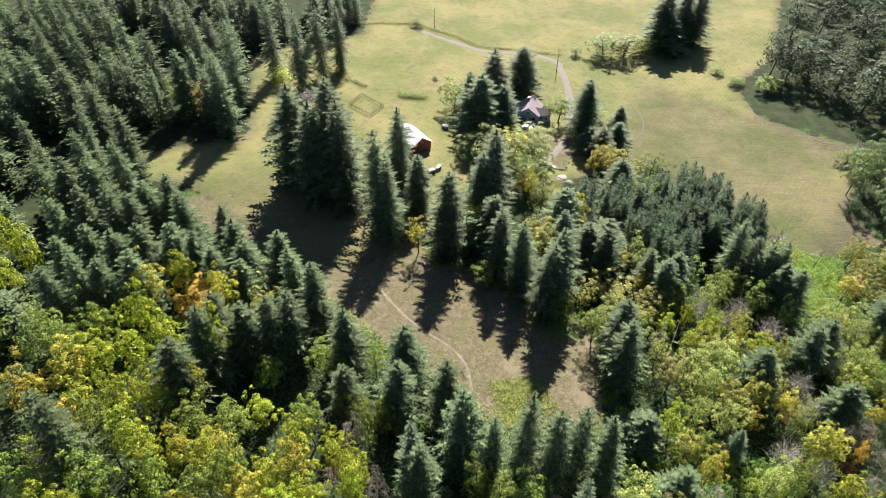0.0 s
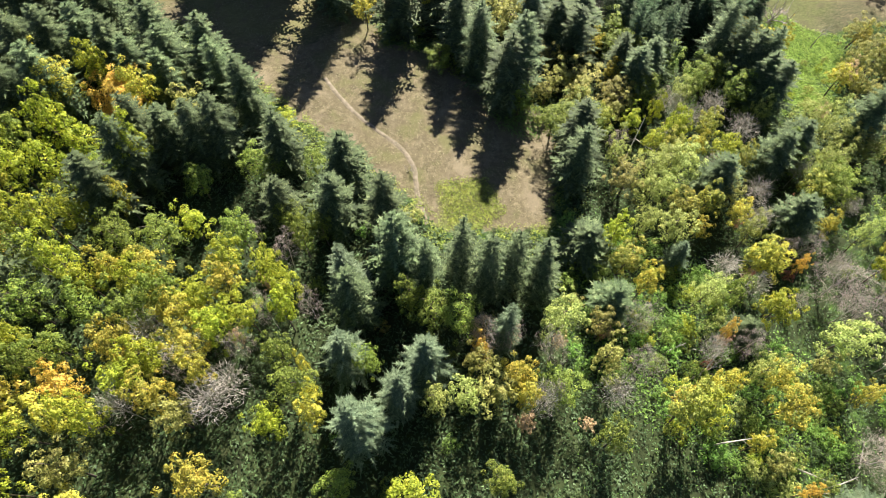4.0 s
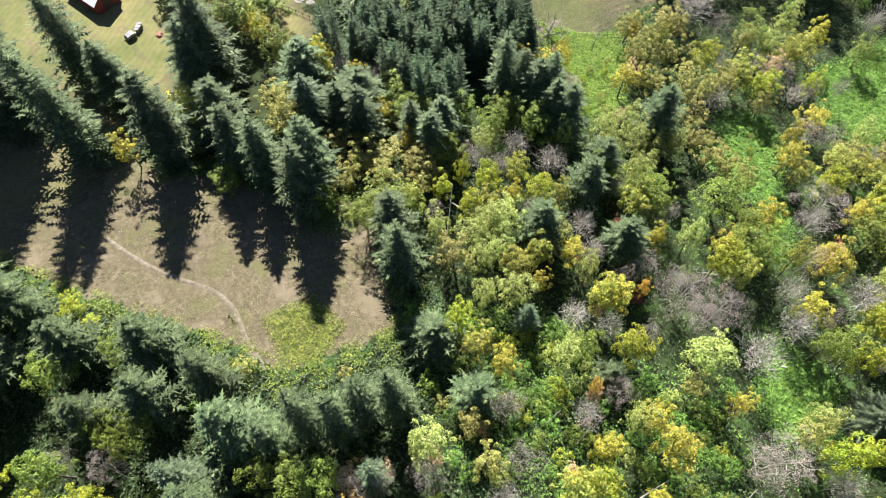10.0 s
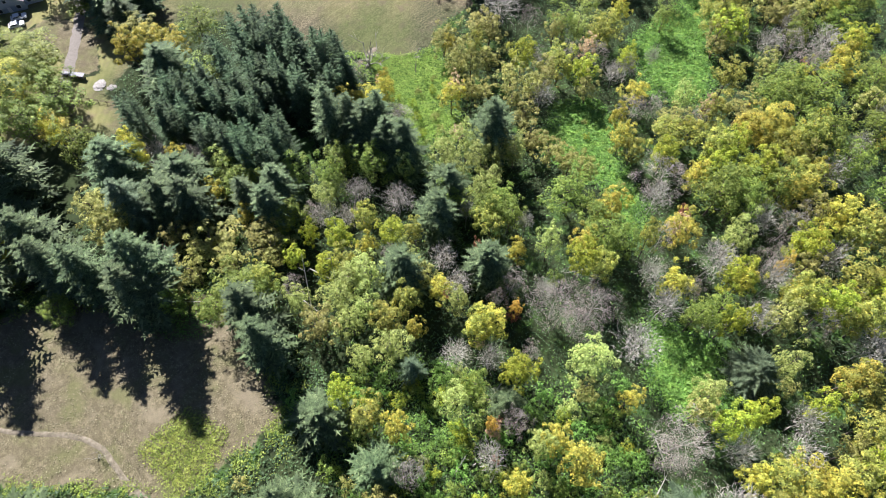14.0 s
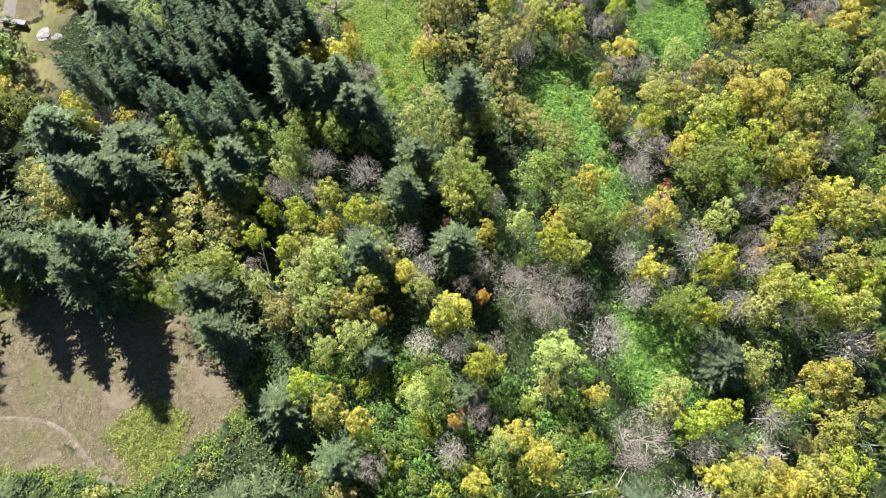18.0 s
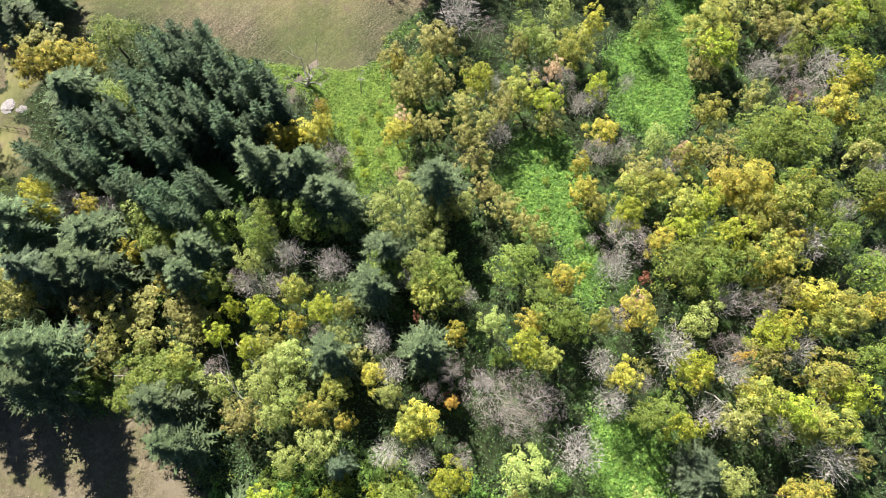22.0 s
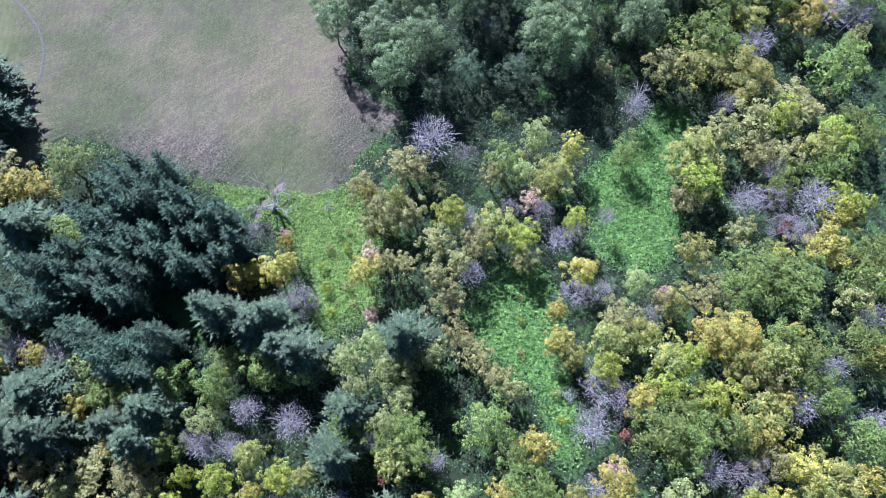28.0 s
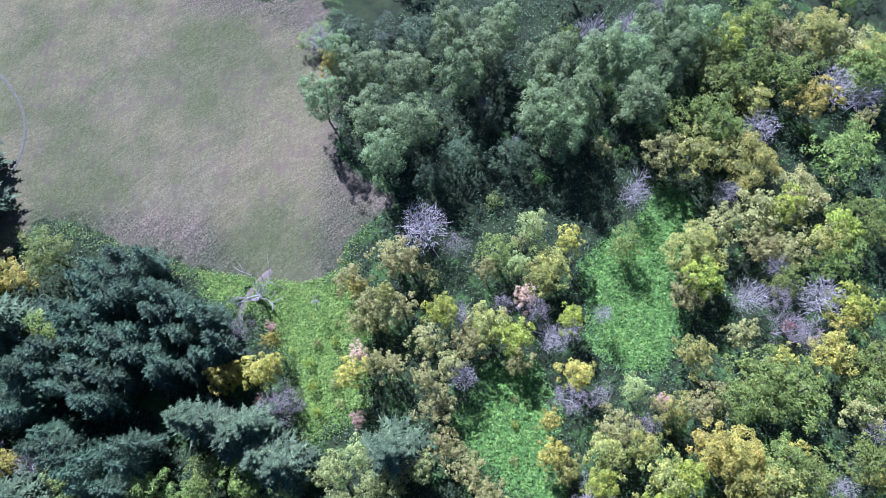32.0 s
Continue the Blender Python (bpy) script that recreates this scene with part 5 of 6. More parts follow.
for x, y, k in scatter(64, (-60, -75, 130, 4), 6.4, 3, 9, lambda x, y: y < min(-1, 17 - 0.75 * (x - 36)) - 2):
    leaf = luck.choice(["lime", "green", "olive", "mellow", "green"])
    plant("ash_tree", "alder", leaf, x, y, 15 * k, 4.8 * k, "ash tree with %s leaves in the southern wood" % leaf, "ash tree", "ashes of the southern wood")

THICKET = [(18, 63), (48, 55), (61, 36), (73, 27), (74, 12), (60, -1), (20, 29), (12, 45)]
for x, y, k in scatter(190, (20, -60, 130, 80), 1.6, 1.0, 8, lambda x, y: inside(THICKET, x, y) > 0):
    plant("shrub", "shrub", luck.choice(["bramble", "lime", "green", "willow", "bramble"]), x, y, 4.2 * k, 2.3 * k, "bright leafy shrub in the open valley thicket", "shrub", "shrubs of the thicket")


def cover(name, count, box, keep, leaf, size, high, seed, label, category):
    """Low leaves without number over a stretch of ground, as one object."""
    rng = np.random.default_rng(seed)
    p = rng.uniform((box[0], box[1]), (box[2], box[3]), (count, 2))
    p = p[keep(p[:, 0], p[:, 1], rng)]
    hump = np.full(len(p), 0.5)
    for span in (7.1, 4.3, 2.6, 1.7, 1.1, 0.7):
        turn = rng.uniform(0, 6.28, 2)
        wave = [np.sin((p[:, 0] * math.cos(u) + p[:, 1] * math.sin(u)) * 6.28 / span + 1.4 * np.sin(p[:, k] * 3.1 / span + u)) for k, u in enumerate(turn)]
        hump += 0.16 * wave[0] * wave[1]
    hump = np.clip(hump, 0, 1)
    c = np.c_[p, ground_z(p[:, 0], p[:, 1]) + 0.08 + high * hump * rng.uniform(0.5, 1.0, len(p))]
    v = leaf_sprays(rng, c, rng.uniform(*size, len(p)), c - np.array((0, 0, 1.0)), 0.6, 0.5)
    return tagged(new(name, from_arrays(name, v, np.arange(len(v)).reshape(-1, 3), [LEAF[leaf]])), label, category, kind="stuff")


def in_wood(x, y, rng):
    return open_land(x, y) < rng.uniform(-1.5, 1.0, len(x))


# wood outside the shadow strip, where bright brambles are let grow
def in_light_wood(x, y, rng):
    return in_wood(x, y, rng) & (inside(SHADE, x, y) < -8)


def in_glade(x, y, rng):
    return np.max([inside(g, x, y) for g in GLADES if g is not GLADE_C], axis=0) > rng.uniform(-4, 0.0, len(x))


def in_meadow(x, y, rng):
    return (inside(MEADOW, x, y) > 0) & (np.sin(x * 0.35 + 3 * np.sin(y * 0.21)) * np.sin(y * 0.4 + 2) > rng.uniform(-0.6, 1.2, len(x)))


cover("undergrowth", 175000, (20, -50, 250, 180), in_wood, "under", (0.14, 0.34), 1.8, 18, "dark green undergrowth on the valley floor, tree shade in its colour", "undergrowth")
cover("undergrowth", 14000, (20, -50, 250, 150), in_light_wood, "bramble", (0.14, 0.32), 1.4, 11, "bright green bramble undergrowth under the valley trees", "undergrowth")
cover("undergrowth", 90000, (-140, -40, 30, 130), in_wood, "under", (0.2, 0.45), 1.4, 12, "dark green undergrowth under the hillside wood, tree shade in its colour", "undergrowth")
cover("bramble_thicket", 160000, (72, 95, 110, 148), lambda x, y, rng: (inside(GLADE_C, x, y) > rng.uniform(-4, 0, len(x))) & (inside(FIELD, x, y) < rng.uniform(-1.2, 0, len(x))) & (np.min([np.hypot(x - a, y - b) for a, b in TRACK], axis=0) > rng.uniform(1.0, 1.8, len(x))), "sunny", (0.09, 0.20), 0.8, 23, "yellow green sunlit bramble thicket beside the mown field", "bramble")
cover("bramble_thicket", 560000, (75, 5, 185, 145), in_glade, "bramble", (0.10, 0.24), 0.8, 13, "dense bright green bramble thicket in the glades", "bramble")
cover("bramble_thicket", 240000, (75, 5, 185, 140), in_glade, "bramble", (0.2, 0.42), 0.9, 13, "dense bright green bramble thicket in the glades", "bramble")
cover("bramble_thicket", 26000, (-15, 85, 30, 125), lambda x, y, rng: inside(GLADE_G, x, y) > rng.uniform(-1.5, 1, len(x)), "bramble", (0.10, 0.22), 0.6, 24, "bright green nettle patch at the dry meadow's upper edge", "nettles")
cover("bramble_thicket", 24000, (-12, 55, 12, 78), lambda x, y, rng: inside(GLADE_E, x, y) > rng.uniform(-2, 1, len(x)), "brush", (0.10, 0.22), 0.6, 14, "yellow green bramble patch in the dry meadow", "bramble")
cover("bramble_thicket", 70000, (20, -60, 130, 80), lambda x, y, rng: inside(THICKET, x, y) > rng.uniform(-3, 1, len(x)), "bramble", (0.18, 0.4), 1.2, 19, "bright green brambles between the valley shrubs", "bramble")
cover("meadow_grass", 120000, (-115, 55, 25, 156), in_meadow, "dry", (0.07, 0.18), 0.2, 15, "tufts of dry straw coloured meadow grass", "grass")
cover("verge_growth", 60000, (38, 125, 118, 205), lambda x, y, rng: (inside(FIELD, x, y) < rng.uniform(-1.5, 0.5, len(x))) & (inside(FIELD, x, y) > rng.uniform(-5, -1, len(x))), "brush", (0.10, 0.22), 0.6, 16, "rank yellow green growth along the field's edge", "verge")
cover("meadow_edge_growth", 320000, (-80, 45, 30, 125), lambda x, y, rng: (np.sin(x * 0.8 + 2 * np.sin(y * 0.5)) * np.sin(y * 0.7 + 1) > rng.uniform(-0.5, 0.3, len(x))) & (inside(MEADOW, x, y) < rng.uniform(-1, 2.5, len(x))) & (inside(MEADOW, x, y) > rng.uniform(-8, 0, len(x))), "brush", (0.10, 0.22), 1.0, 17, "yellow green brush along the meadow's edge", "brush")


# ---- built things ----
def part(name, bm, mat, parent, label=""):
    me = bpy.data.meshes.new(name)
    bm.to_mesh(me)
    bm.free()
    me.materials.append(mat)
    ob = new(name, me)
    ob.parent = parent
    if label:
        tagged(ob, label)
    return ob


def box(x0, y0, z0, x1, y1, z1, bevel=0.0):
    bm = bmesh.new()
    bmesh.ops.create_cube(bm, size=1)
    bmesh.ops.scale(bm, vec=(x1 - x0, y1 - y0, z1 - z0), verts=bm.verts)
    bmesh.ops.translate(bm, vec=((x0 + x1) / 2, (y0 + y1) / 2, (z0 + z1) / 2), verts=bm.verts)
    if bevel:
        bmesh.ops.bevel(bm, geom=bm.edges[:], offset=bevel, segments=2, affect="EDGES")
    return bm


def prism(profile, y0, y1):
    """A solid with a profile in x and z, drawn out along y."""
    bm = bmesh.new()
    a = [bm.verts.new((x, y0, z)) for x, z in profile]
    b = [bm.verts.new((x, y1, z)) for x, z in profile]
    bm.faces.new(a)
    bm.faces.new(b[::-1])
    n = len(profile)
    for i in range(n):
        bm.faces.new((a[i], b[i], b[(i + 1) % n], a[(i + 1) % n]))
    bmesh.ops.recalc_face_normals(bm, faces=bm.faces)
    return bm


def rod(a, b, r, sides=8, r2=None):
    v, f = tube([a, tuple((Vector(a) + Vector(b)) / 2), b], [r, ((r2 or r) + r) / 2, r2 or r], sides)
    bm = bmesh.new()
    vs = [bm.verts.new(tuple(p)) for p in v]
    for q in f:
        bm.faces.new([vs[i] for i in q])
    bm.faces.new(vs[:sides])
    bm.faces.new(vs[-sides:])
    bmesh.ops.recalc_face_normals(bm, faces=bm.faces)
    return bm


def base_at(name, x, y, turn, label, category, group="", lift=0.0):
    ob = new(name)
    ob.matrix_basis = pose(x, y, float(ground_z(x, y)) + lift, 0, 0, turn)
    return tagged(ob, label, category, group)


def gable_roof(parent, half, y0, y1, eave, ridge, mat, over=0.45, thick=0.14):
    for sg in (-1, 1):
        slope = (ridge - eave) / half
        x = half + over
        prof = [(0, ridge), (sg * x, ridge - slope * x), (sg * x, ridge - slope * x + thick), (0, ridge + thick)]
        part("roof", prism(prof, y0 - over, y1 + over), mat, parent)


def window(parent, x, y, z, w, h, facing):
    """A window on a wall: facing 'x' or 'y' with its sign."""
    sg = 1 if facing[0] == "+" else -1
    d = 0.06 * sg
    if facing[1] == "y":
        fr = part("window", box(x - w / 2, min(y, y + d), z, x + w / 2, max(y, y + d), z + h), WHITE_PAINT, parent, "white framed window")
        pa = part("pane", box(x - w / 2 + 0.08, min(y + d, y + d * 1.4), z + 0.08, x + w / 2 - 0.08, max(y + d, y + d * 1.4), z + h - 0.08), GLASS, fr)
    else:
        fr = part("window", box(min(x, x + d), y - w / 2, z, max(x, x + d), y + w / 2, z + h), WHITE_PAINT, parent, "white framed window")
        pa = part("pane", box(min(x + d, x + d * 1.4), y - w / 2 + 0.08, z + 0.08, max(x + d, x + d * 1.4), y + w / 2 - 0.08, z + h - 0.08), GLASS, fr)
    return pa


def build_house():
    h = base_at("house", 15, 218, -14, "blue grey farmhouse with brown shingle roof among firs", "house", lift=-0.2)
    part("wall", prism([(-4.5, 0), (4.5, 0), (4.5, 3.2), (0, 6.2), (-4.5, 3.2)], -5.5, 5.5), SIDING, h)
    gable_roof(h, 4.5, -5.5, 5.5, 3.2, 6.3, SHINGLE)
    wing = part("wing", prism([(-2.6, 0), (2.6, 0), (2.6, 2.9), (0, 4.6), (-2.6, 2.9)], 0, 4.6), SIDING, h, "side wing with its own gable")
    wing.matrix_basis = pose(4.4, -1.2, 0, 0, 0, -90)
    for sg in (-1, 1):
        x, s = 3.0, 1.7 / 2.6
        w = part("roof", prism([(0, 4.7), (sg * x, 4.7 - s * x), (sg * x, 4.84 - s * x), (0, 4.84)], -3.0, 5.0), SHINGLE, h)
        w.matrix_basis = pose(4.4, -1.2, 0, 0, 0, -90)
    part("porch_roof", prism([(-7.4, 2.35), (-4.5, 3.05), (-4.5, 3.17), (-7.4, 2.47)], -5.2, 3.0), GREY_ROOF, h, "pale grey metal porch roof")
    for y in (-5.0, -1.0, 2.8):
        part("porch_post", rod((-7.2, y, 0), (-7.2, y, 2.4), 0.08), WHITE_PAINT, h)
    ch = part("chimney", box(-1.5, 2.2, 4.6, -0.7, 3.0, 7.2, 0.04), RUST, h, "brick red chimney")
    part("cap", box(-1.6, 2.1, 7.2, -0.6, 3.1, 7.32), STEEL, ch)
    for y in (-3.4, 0.2, 3.6):
        window(h, -4.5, y, 1.0, 1.2, 1.2, "-x")
    for x in (-2.6, 2.6):
        window(h, x, -5.5, 0.9, 1.3, 1.3, "-y")
    window(h, 0, -5.5, 3.6, 1.1, 1.1, "-y")
    for y in (1.5, 4.0):
        window(h, 4.5, y, 1.0, 1.2, 1.2, "+x")
    for x in (5.6, 7.6):
        window(h, x, -3.8, 0.9, 1.1, 1.2, "-y")
    d = part("door", box(-0.5, -5.56, 0.1, 0.5, -5.5, 2.1), WHITE_PAINT, h, "white front door")
    part("handle", rod((0.36, -5.56, 1.05), (0.36, -5.64, 1.05), 0.03, 6), STEEL, d)


def build_barn():
    b = base_at("barn", -33, 187, 34, "small red barn with bright white metal roof", "barn", lift=-0.15)
    part("wall", prism([(-4, 0), (4, 0), (4, 3.4), (0, 6.0), (-4, 3.4)], -6.5, 6.5), BARN_RED, b)
    gable_roof(b, 4, -6.5, 6.5, 3.4, 6.05, WHITE_METAL, 0.4, 0.1)
    for k in range(7):
        for sg in (-1, 1):
            y = -6.3 + 2.1 * k
            part("roof_seam", prism([(0.0, 6.17), (sg * 4.3, 3.32), (sg * 4.3, 3.36), (0, 6.21)], y, y + 0.06), WHITE_METAL, b)
    d = part("door", box(-1.6, -6.58, 0.1, 1.6, -6.5, 3.0), DARK_WOOD, b, "dark double barn door")
    for x in (-1.55, 0, 1.45):
        part("batten", box(x, -6.62, 0.1, x + 0.1, -6.58, 3.0), BARN_RED, d)
    window(b, 0, -6.5, 3.7, 0.9, 0.8, "-y")


def build_car(x, y, turn, label):
    c = base_at("car", x, y, turn, label, "car", "cars by the house")
    part("body", prism([(-2.2, 0.35), (2.2, 0.35), (2.25, 0.7), (2.1, 0.92), (-2.0, 0.98), (-2.25, 0.7)], -0.88, 0.88), CAR_PAINT, c)
    part("cabin", prism([(-1.75, 0.96), (0.95, 0.92), (0.4, 1.46), (-1.3, 1.48)], -0.76, 0.76), CAR_PAINT, c)
    part("windscreen", prism([(0.98, 0.97), (1.0, 0.97), (0.47, 1.43), (0.44, 1.43)], -0.68, 0.68), GLASS, c)
    part("rear_window", prism([(-1.78, 1.0), (-1.76, 1.0), (-1.35, 1.44), (-1.38, 1.44)], -0.68, 0.68), GLASS, c)
    for sg in (-1, 1):
        part("side_window", box(-1.35, sg * 0.765 - 0.008, 1.0, 0.45, sg * 0.765 + 0.008, 1.36), GLASS, c)
        for wx in (-1.35, 1.4):
            w = part("wheel", rod((wx, sg * 0.72, 0.33), (wx, sg * 0.92, 0.33), 0.33, 14), RUBBER, c)
            part("rim", rod((wx, sg * 0.9, 0.33), (wx, sg * 0.94, 0.33), 0.2, 12), STEEL, w)
        part("headlight", box(2.16, sg * 0.62 - 0.16, 0.62, 2.25, sg * 0.62 + 0.16, 0.78), GLASS, c)
        part("tail_light", box(-2.27, sg * 0.62 - 0.14, 0.68, -2.17, sg * 0.62 + 0.14, 0.84), RUST, c)


build_house()
build_barn()
build_car(14.6, 209.0, -14, "white parked car beside the farmhouse")
build_car(13.0, 206.2, -14, "white parked estate car on the gravel yard")


def build_trailer(x, y, turn, label):
    """A small flat trailer under a cover."""
    c = base_at("trailer", x, y, turn, label, "trailer")
    part("bed", box(-1.6, -0.9, 0.5, 1.6, 0.9, 0.68, 0.02), DARK_WOOD, c)
    part("cover", prism([(-1.5, 0.68), (1.5, 0.68), (1.2, 1.35), (0.2, 1.5), (-1.1, 1.3)], -0.85, 0.85), TARP, c, "pale tarpaulin cover")
    part("drawbar", rod((1.6, 0, 0.55), (2.8, 0, 0.45), 0.05, 6), STEEL, c)
    for sg in (-1, 1):
        w = part("wheel", rod((0, sg * 0.92, 0.33), (0, sg * 1.1, 0.33), 0.33, 12), RUBBER, c)
        part("rim", rod((0, sg * 1.08, 0.33), (0, sg * 1.13, 0.33), 0.18, 10), STEEL, w)


build_trailer(-25.4, 168.4, 30, "small trailer under a pale tarpaulin on the lawn")
build_trailer(-20.8, 201.0, 120, "covered trailer parked near the barn")


def build_fire_wood(x, y, turn, n, label):
    """A row of split logs under a sheet."""
    s = base_at("wood_stack", x, y, turn, label, "wood stack")
    rng = random.Random(int(x * 7))
    for k in range(n):
        for row in range(3):
            part("log", rod((k * 0.42 - n * 0.21, -0.5 + rng.uniform(-0.06, 0.06), 0.2 + row * 0.36), (k * 0.42 - n * 0.21, 0.5, 0.2 + row * 0.36), 0.19, 7), DARK_WOOD if rng.random() < 0.4 else PALE_BARK, s)
    ends = [-n * 0.21 - 0.4, -n * 0.06 + rng.uniform(-0.2, 0.2), n * 0.08, n * 0.21 + 0.2]
    for k, (a, b) in enumerate(zip(ends, ends[1:])):
        part("sheet", box(a, -0.62 - 0.1 * (k % 2), 1.16 + 0.03 * k, b - 0.12, 0.58 + 0.09 * k, 1.2 + 0.03 * k), TARP if k % 2 else GREY_SHEET, s, "grey sheet over the logs")


build_fire_wood(19.0, 178.5, -46, 15, "long firewood stack under grey sheets")
build_fire_wood(-22.8, 171.2, 60, 6, "short firewood stack on the lawn")


def build_heap(x, y, r, mat, label, category, seed, flat=0.45):
    """An uneven heap."""
    bm = bmesh.new()
    bmesh.ops.create_icosphere(bm, subdivisions=3, radius=r)
    for v in bm.verts:
        k = 1 + 0.35 * noise.noise(v.co * 1.3 + Vector((seed, 0, 0))) + 0.12 * noise.noise(v.co * 4)
        v.co = Vector((v.co.x * k, v.co.y * k * 0.8, max(-0.1, v.co.z * k * flat)))
    me = bpy.data.meshes.new("mound")
    bm.to_mesh(me)
    bm.free()
    me.materials.append(mat)
    ob = new("mound", me)
    ob.matrix_basis = pose(x, y, float(ground_z(x, y)), 0, 0, seed * 40)
    tagged(ob, label, category)


RUBBLE = rough("broken pale stone", [(0.35, (0.16, 0.15, 0.13)), (0.65, (0.42, 0.40, 0.36))], 6.0, 0.9, 0, 0.15)
build_heap(23.2, 171.8, 2.0, RUBBLE, "flat pale heap of broken stone by the yard", "rubble heap", 1, 0.2)
build_heap(25.6, 169.2, 1.3, RUBBLE, "low scatter of pale rubble beside the fence", "rubble heap", 4, 0.2)
build_heap(-18.0, 167.5, 1.2, RUST, "small rust brown heap of scrap on the lawn", "scrap heap", 2)
build_heap(-14.6, 166.0, 1.0, RUST, "rust brown brush heap on the lawn", "brush heap", 3)


def build_fence(points, spacing, high, label, rails=2, closed=False):
    f = base_at("fence", points[0][0], points[0][1], 0, label, "fence")
    ox, oy, oz = f.matrix_basis.translation
    line = points + points[:1] if closed else points
    for (ax, ay), (bx, by) in zip(line, line[1:]):
        n = max(1, round(math.hypot(bx - ax, by - ay) / spacing))
        spots = [(ax + (bx - ax) * k / n, ay + (by - ay) * k / n) for k in range(n + 1)]
        tops = [(x - ox, y - oy, float(ground_z(x, y)) - oz) for x, y in spots]
        for x, y, z in tops[:-1] if closed else tops:
            part("post", rod((x, y, z - 0.3), (x, y, z + high), 0.09, 6), DARK_WOOD, f)
        for p, q in zip(tops, tops[1:]):
            for k in range(rails):
                lift = high * (0.45 + 0.45 * k)
                part("rail", rod((p[0], p[1], p[2] + lift), (q[0], q[1], q[2] + lift), 0.05, 5), DARK_WOOD, f)


build_fence([(-61.4, 214), (-51.5, 206), (-47, 214), (-57, 223)], 1.6, 1.5, "square pen of rough dark posts and rails", 2, True)
build_fence([(14, 172.6), (19, 168), (24, 163)], 2.6, 1.1, "low weathered rail fence at the yard's edge")


def build_pole(x, y, high, turn, label):
    p = base_at("utility_pole", x, y, turn, label, "utility pole", "poles along the driveway")
    part("pole", rod((0, 0, -0.5), (0, 0, high), 0.16, 8, 0.1), DARK_WOOD, p)
    part("crossarm", box(-1.1, -0.06, high - 1.0, 1.1, 0.06, high - 0.86), DARK_WOOD, p)
    for k in (-1.0, 0.0, 1.0):
        part("insulator", rod((k, 0, high - 0.86), (k, 0, high - 0.6), 0.05, 6), GLASS, p)


build_pole(32, 262, 11, 10, "tall brown utility pole beside the driveway")
build_pole(-28, 303, 11, 60, "brown utility pole along the far field hedge")


def build_dead_tree(name, x, y, high, turn, lean, seed, label, category, thick=0.28, limbs=7, spread=3.4, start=0.35):
    t = base_at(name, x, y, turn, label, category, lift=-0.1)
    rng = np.random.default_rng(seed)
    tubes = branch_tubes(rng, high, spread, limbs, 2, lean, thick, start)
    for k, (v, f) in enumerate(tubes[:1]):
        ob = new("trunk", from_arrays("trunk", v, f, [PALE_BARK]))
        ob.parent = t
    ob = new("branching", joined_tubes("branching", tubes[1:], PALE_BARK))
    ob.parent = t
    tagged(ob, "bleached forked branches", kind="stuff")


build_dead_tree("dead_tree", 86, 132.6, 3.6, 20, 0.5, 21, "broken dead tree lying bleached at the field's edge", "dead tree", 0.5, 9, 5.6, 0.15)
build_dead_tree("dead_tree", 96.5, 123.3, 8, 80, 0.08, 22, "thin leafless snag standing in green brambles", "dead tree", 0.14, 8, 1.8, 0.6)
build_dead_tree("dead_tree", -15.5, 75.5, 1.0, 10, 1.6, 23, "dry fallen branch in the meadow grass", "dead branch", 0.12, 5, 1.8, 0.1)
build_dead_tree("dead_tree", 173, 103, 11, 0, 0.12, 24, "leafless grey tree at the glade's edge", "dead tree", 0.2, 9, 3.4, 0.35)
for k, (x, y, turn, ln) in enumerate([(100, 20, 40, 7), (128, 5, 10, 9), (120, 22, 80, 6), (92, 48, 160, 7), (60, 40, 200, 6), (44, 25, 30, 7), (140, 30, 120, 6), (74, 8, 75, 6)]):
    build_dead_tree("fallen_tree", x, y, 1.5, turn, ln / 1.5, 30 + k, "bleached fallen tree trunk in the undergrowth", "fallen tree", 0.2, 6, 2.4, 0.3)


def build_log(ax, ay, up_a, bx, by, up_b, seed):
    """A bleached trunk that lies or leans in the growth, with broken stubs."""
    rng = random.Random(seed)
    t = base_at("fallen_tree", ax, ay, 0, "bleached bare trunk leaning in the undergrowth", "fallen tree", "bleached trunks")
    tip = Vector((bx - ax, by - ay, float(ground_z(bx, by)) + up_b - float(ground_z(ax, ay))))
    foot = Vector((0, 0, up_a))
    root = foot - (tip - foot) * 0.25
    root.z = min(root.z, -0.2)
    part("trunk", rod(tuple(foot), tuple(tip), 0.15, 7, 0.05), PALE_BARK, t)
    part("butt", rod(tuple(root), tuple(foot), 0.2, 7, 0.15), PALE_BARK, t)
    for _ in range(4):
        s = rng.uniform(0.35, 0.95)
        p = foot + (tip - foot) * s
        q = p + Vector((rng.uniform(-1, 1), rng.uniform(-1, 1), rng.uniform(0.1, 0.9))) * rng.uniform(0.7, 1.5)
        part("branch", rod(tuple(p), tuple(q), 0.055, 5, 0.02), PALE_BARK, t)


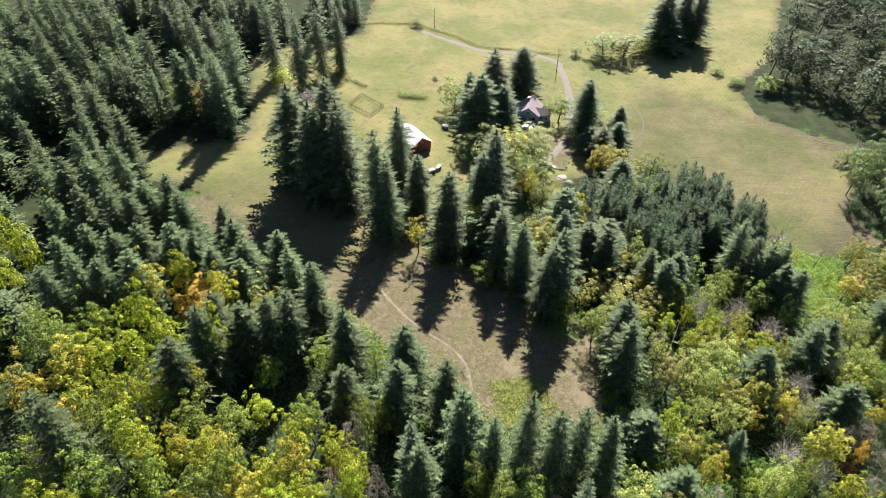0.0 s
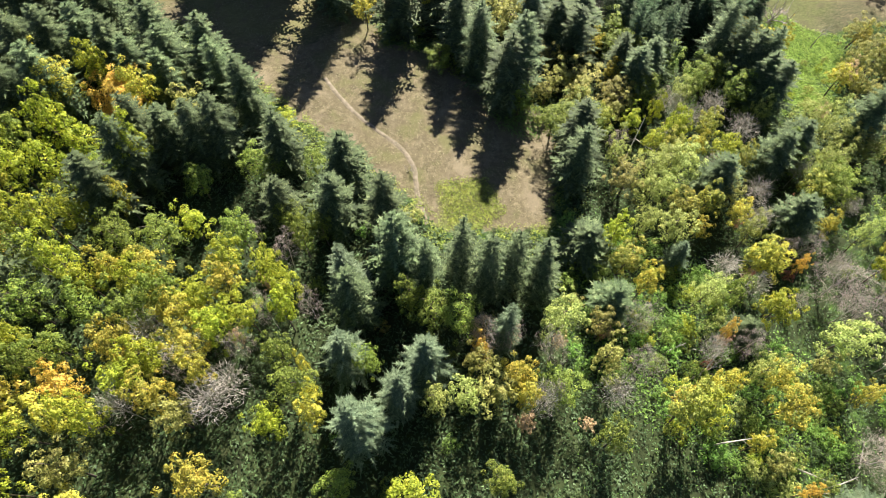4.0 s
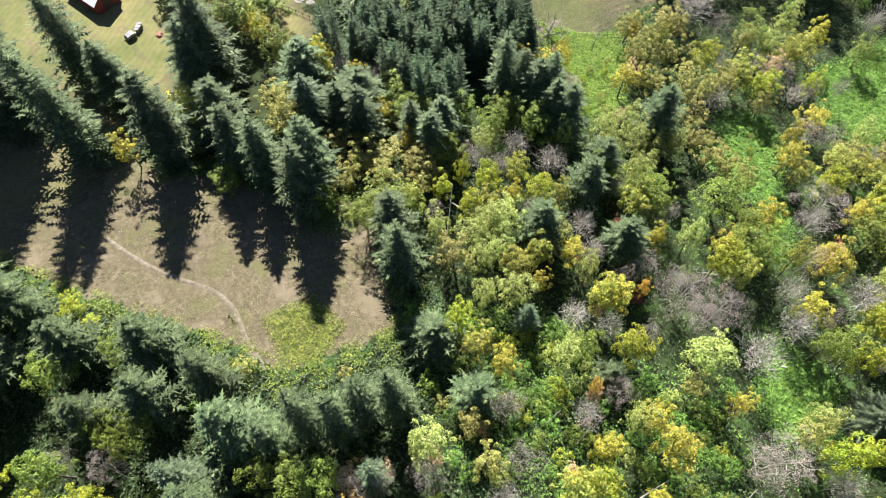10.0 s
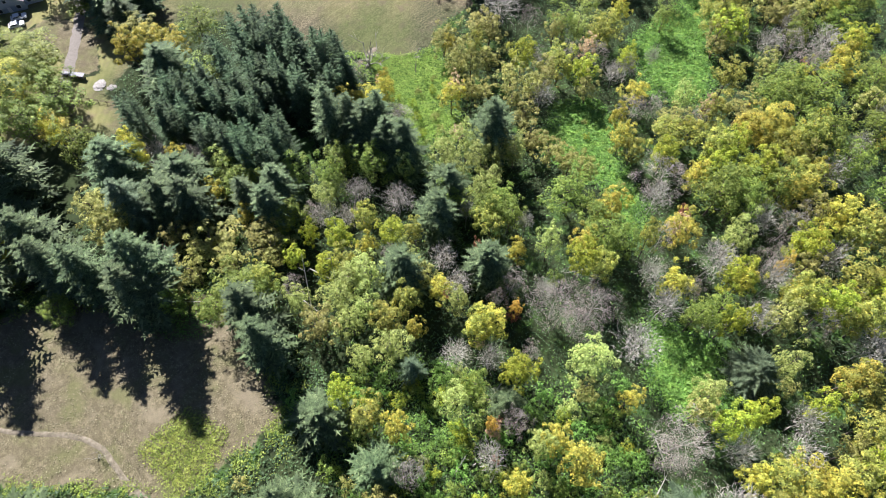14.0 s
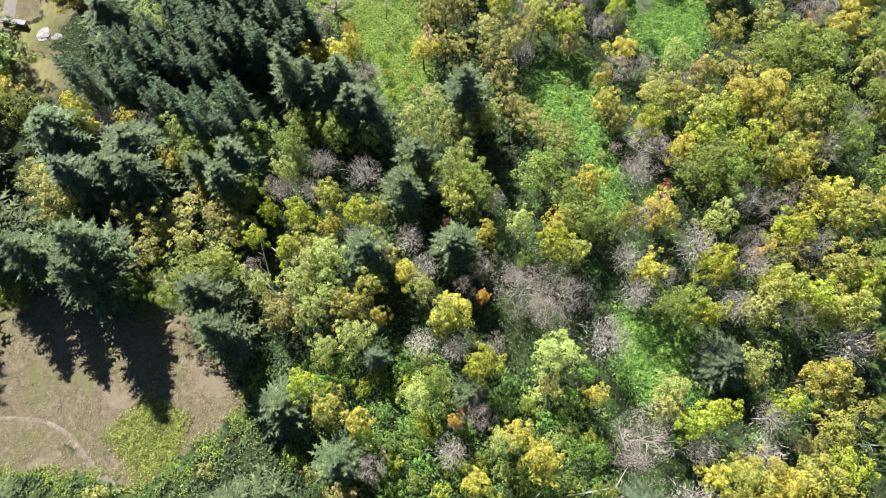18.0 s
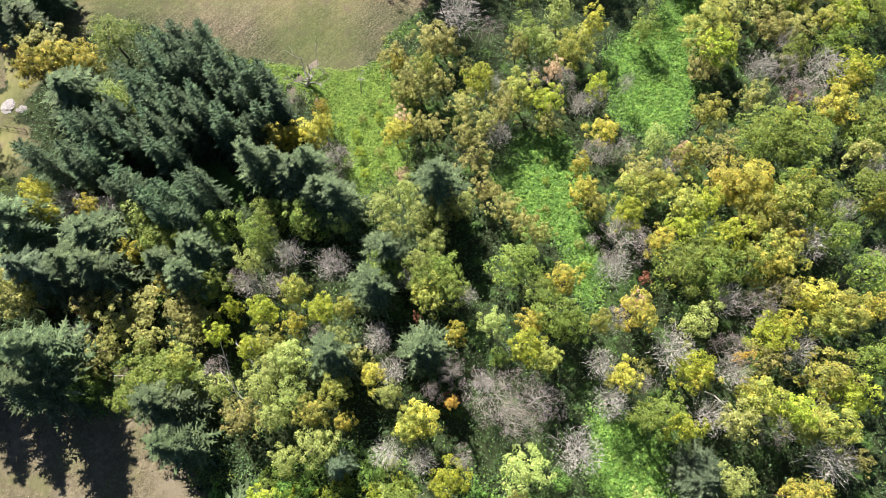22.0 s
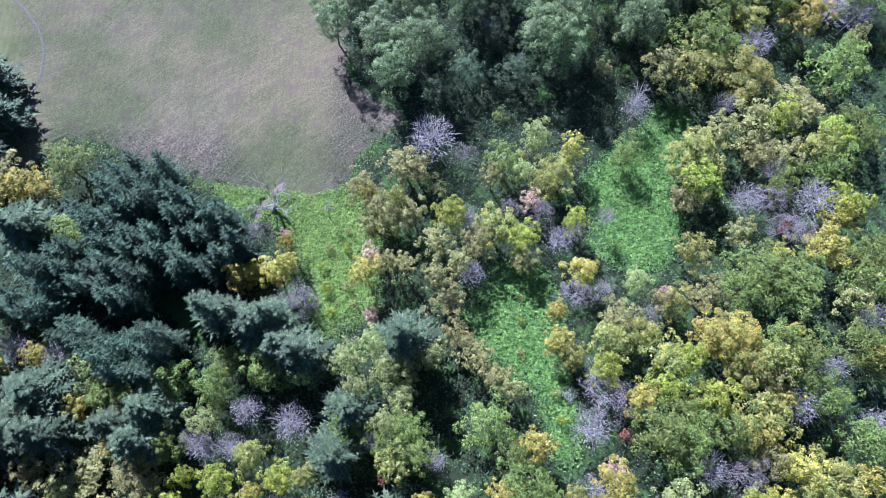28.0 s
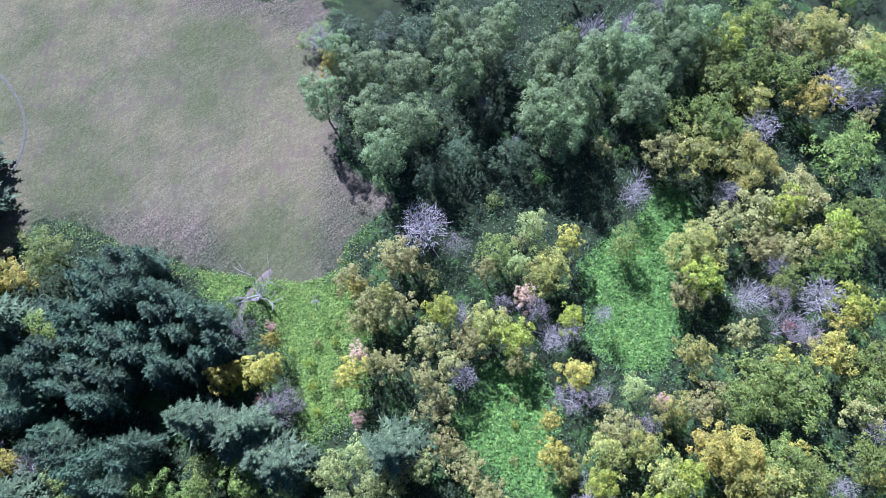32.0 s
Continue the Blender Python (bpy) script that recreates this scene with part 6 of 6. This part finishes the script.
LOGS = [
    (9.6, 99.8, 0.3, 17.8, 93.7, 0.3),
    (34.6, 74.0, 3, 39.8, 83.9, 14),
    (42.6, 77.3, 4, 44.3, 79.8, 14),
    (56.6, 92.8, 3, 59.3, 93.6, 10),
    (60.9, 8.3, 1.2, 67.4, 5.2, 2.5),
    (67.4, 5.2, 2.5, 71.3, 6.7, 3.5),
    (65.9, 3.7, 1.2, 70.3, 1.7, 1.2),
    (40.5, 30.9, 2, 43.6, 32.0, 4),
    (112.7, 19.1, 3, 112.5, 14.7, 5),
    (34.6, 81.9, 3, 36.3, 73.8, 6),
    (40.3, 85.1, 4, 42.1, 77.5, 9),
    (125.6, 6.9, 6, 131.4, 3.5, 6),
    (119.1, -2.4, 5, 123.9, -6.4, 5),
    (150.6, 31.7, 8, 157.9, 26.6, 8),
    (107.5, -14.8, 5, 112.6, -19.0, 5),
    (129.9, 11.3, 5, 138.1, 7.3, 6),
    (46.5, 12.0, 5, 56.1, 13.5, 6),
    (46.9, 26.9, 4, 49.0, 29.9, 8),
]
for k, row in enumerate(LOGS):
    build_log(*row, 300 + k)


def hedge(line, wide, high, leaf, count, seed, label):
    """A rough line of rank growth, as one object."""
    rng = np.random.default_rng(seed)
    pts = []
    for (ax, ay), (bx, by) in zip(line, line[1:]):
        n = int(count * math.hypot(bx - ax, by - ay) / 100)
        u = rng.random((n, 1))
        pts.append(np.array((ax, ay)) * (1 - u) + np.array((bx, by)) * u + rng.normal(0, wide / 2, (n, 2)))
    p = np.concatenate(pts)
    c = np.c_[p, ground_z(p[:, 0], p[:, 1]) + rng.uniform(0.1, high, len(p))]
    v = leaf_sprays(rng, c, rng.uniform(0.15, 0.36, len(p)), c - np.array((0, 0, 1.0)))
    tagged(new("hedge", from_arrays("hedge", v, np.arange(len(v)).reshape(-1, 3), [LEAF[leaf]])), label, "hedge", kind="stuff")


hedge(DITCH, 2.2, 0.9, "olive", 3500, 41, "dark green hedge along the far field ditch")
hedge(DITCH2, 1.8, 0.9, "green", 3500, 42, "dark green hedge between the lawn and the far field")
hedge([(-41, 226), (-30, 226)], 3, 2.0, "green", 9000, 43, "clipped green shrub row behind the pen")
hedge([(14, 230), (30, 222)], 1.6, 1.2, "green", 5000, 44, "low green hedge behind the farmhouse")
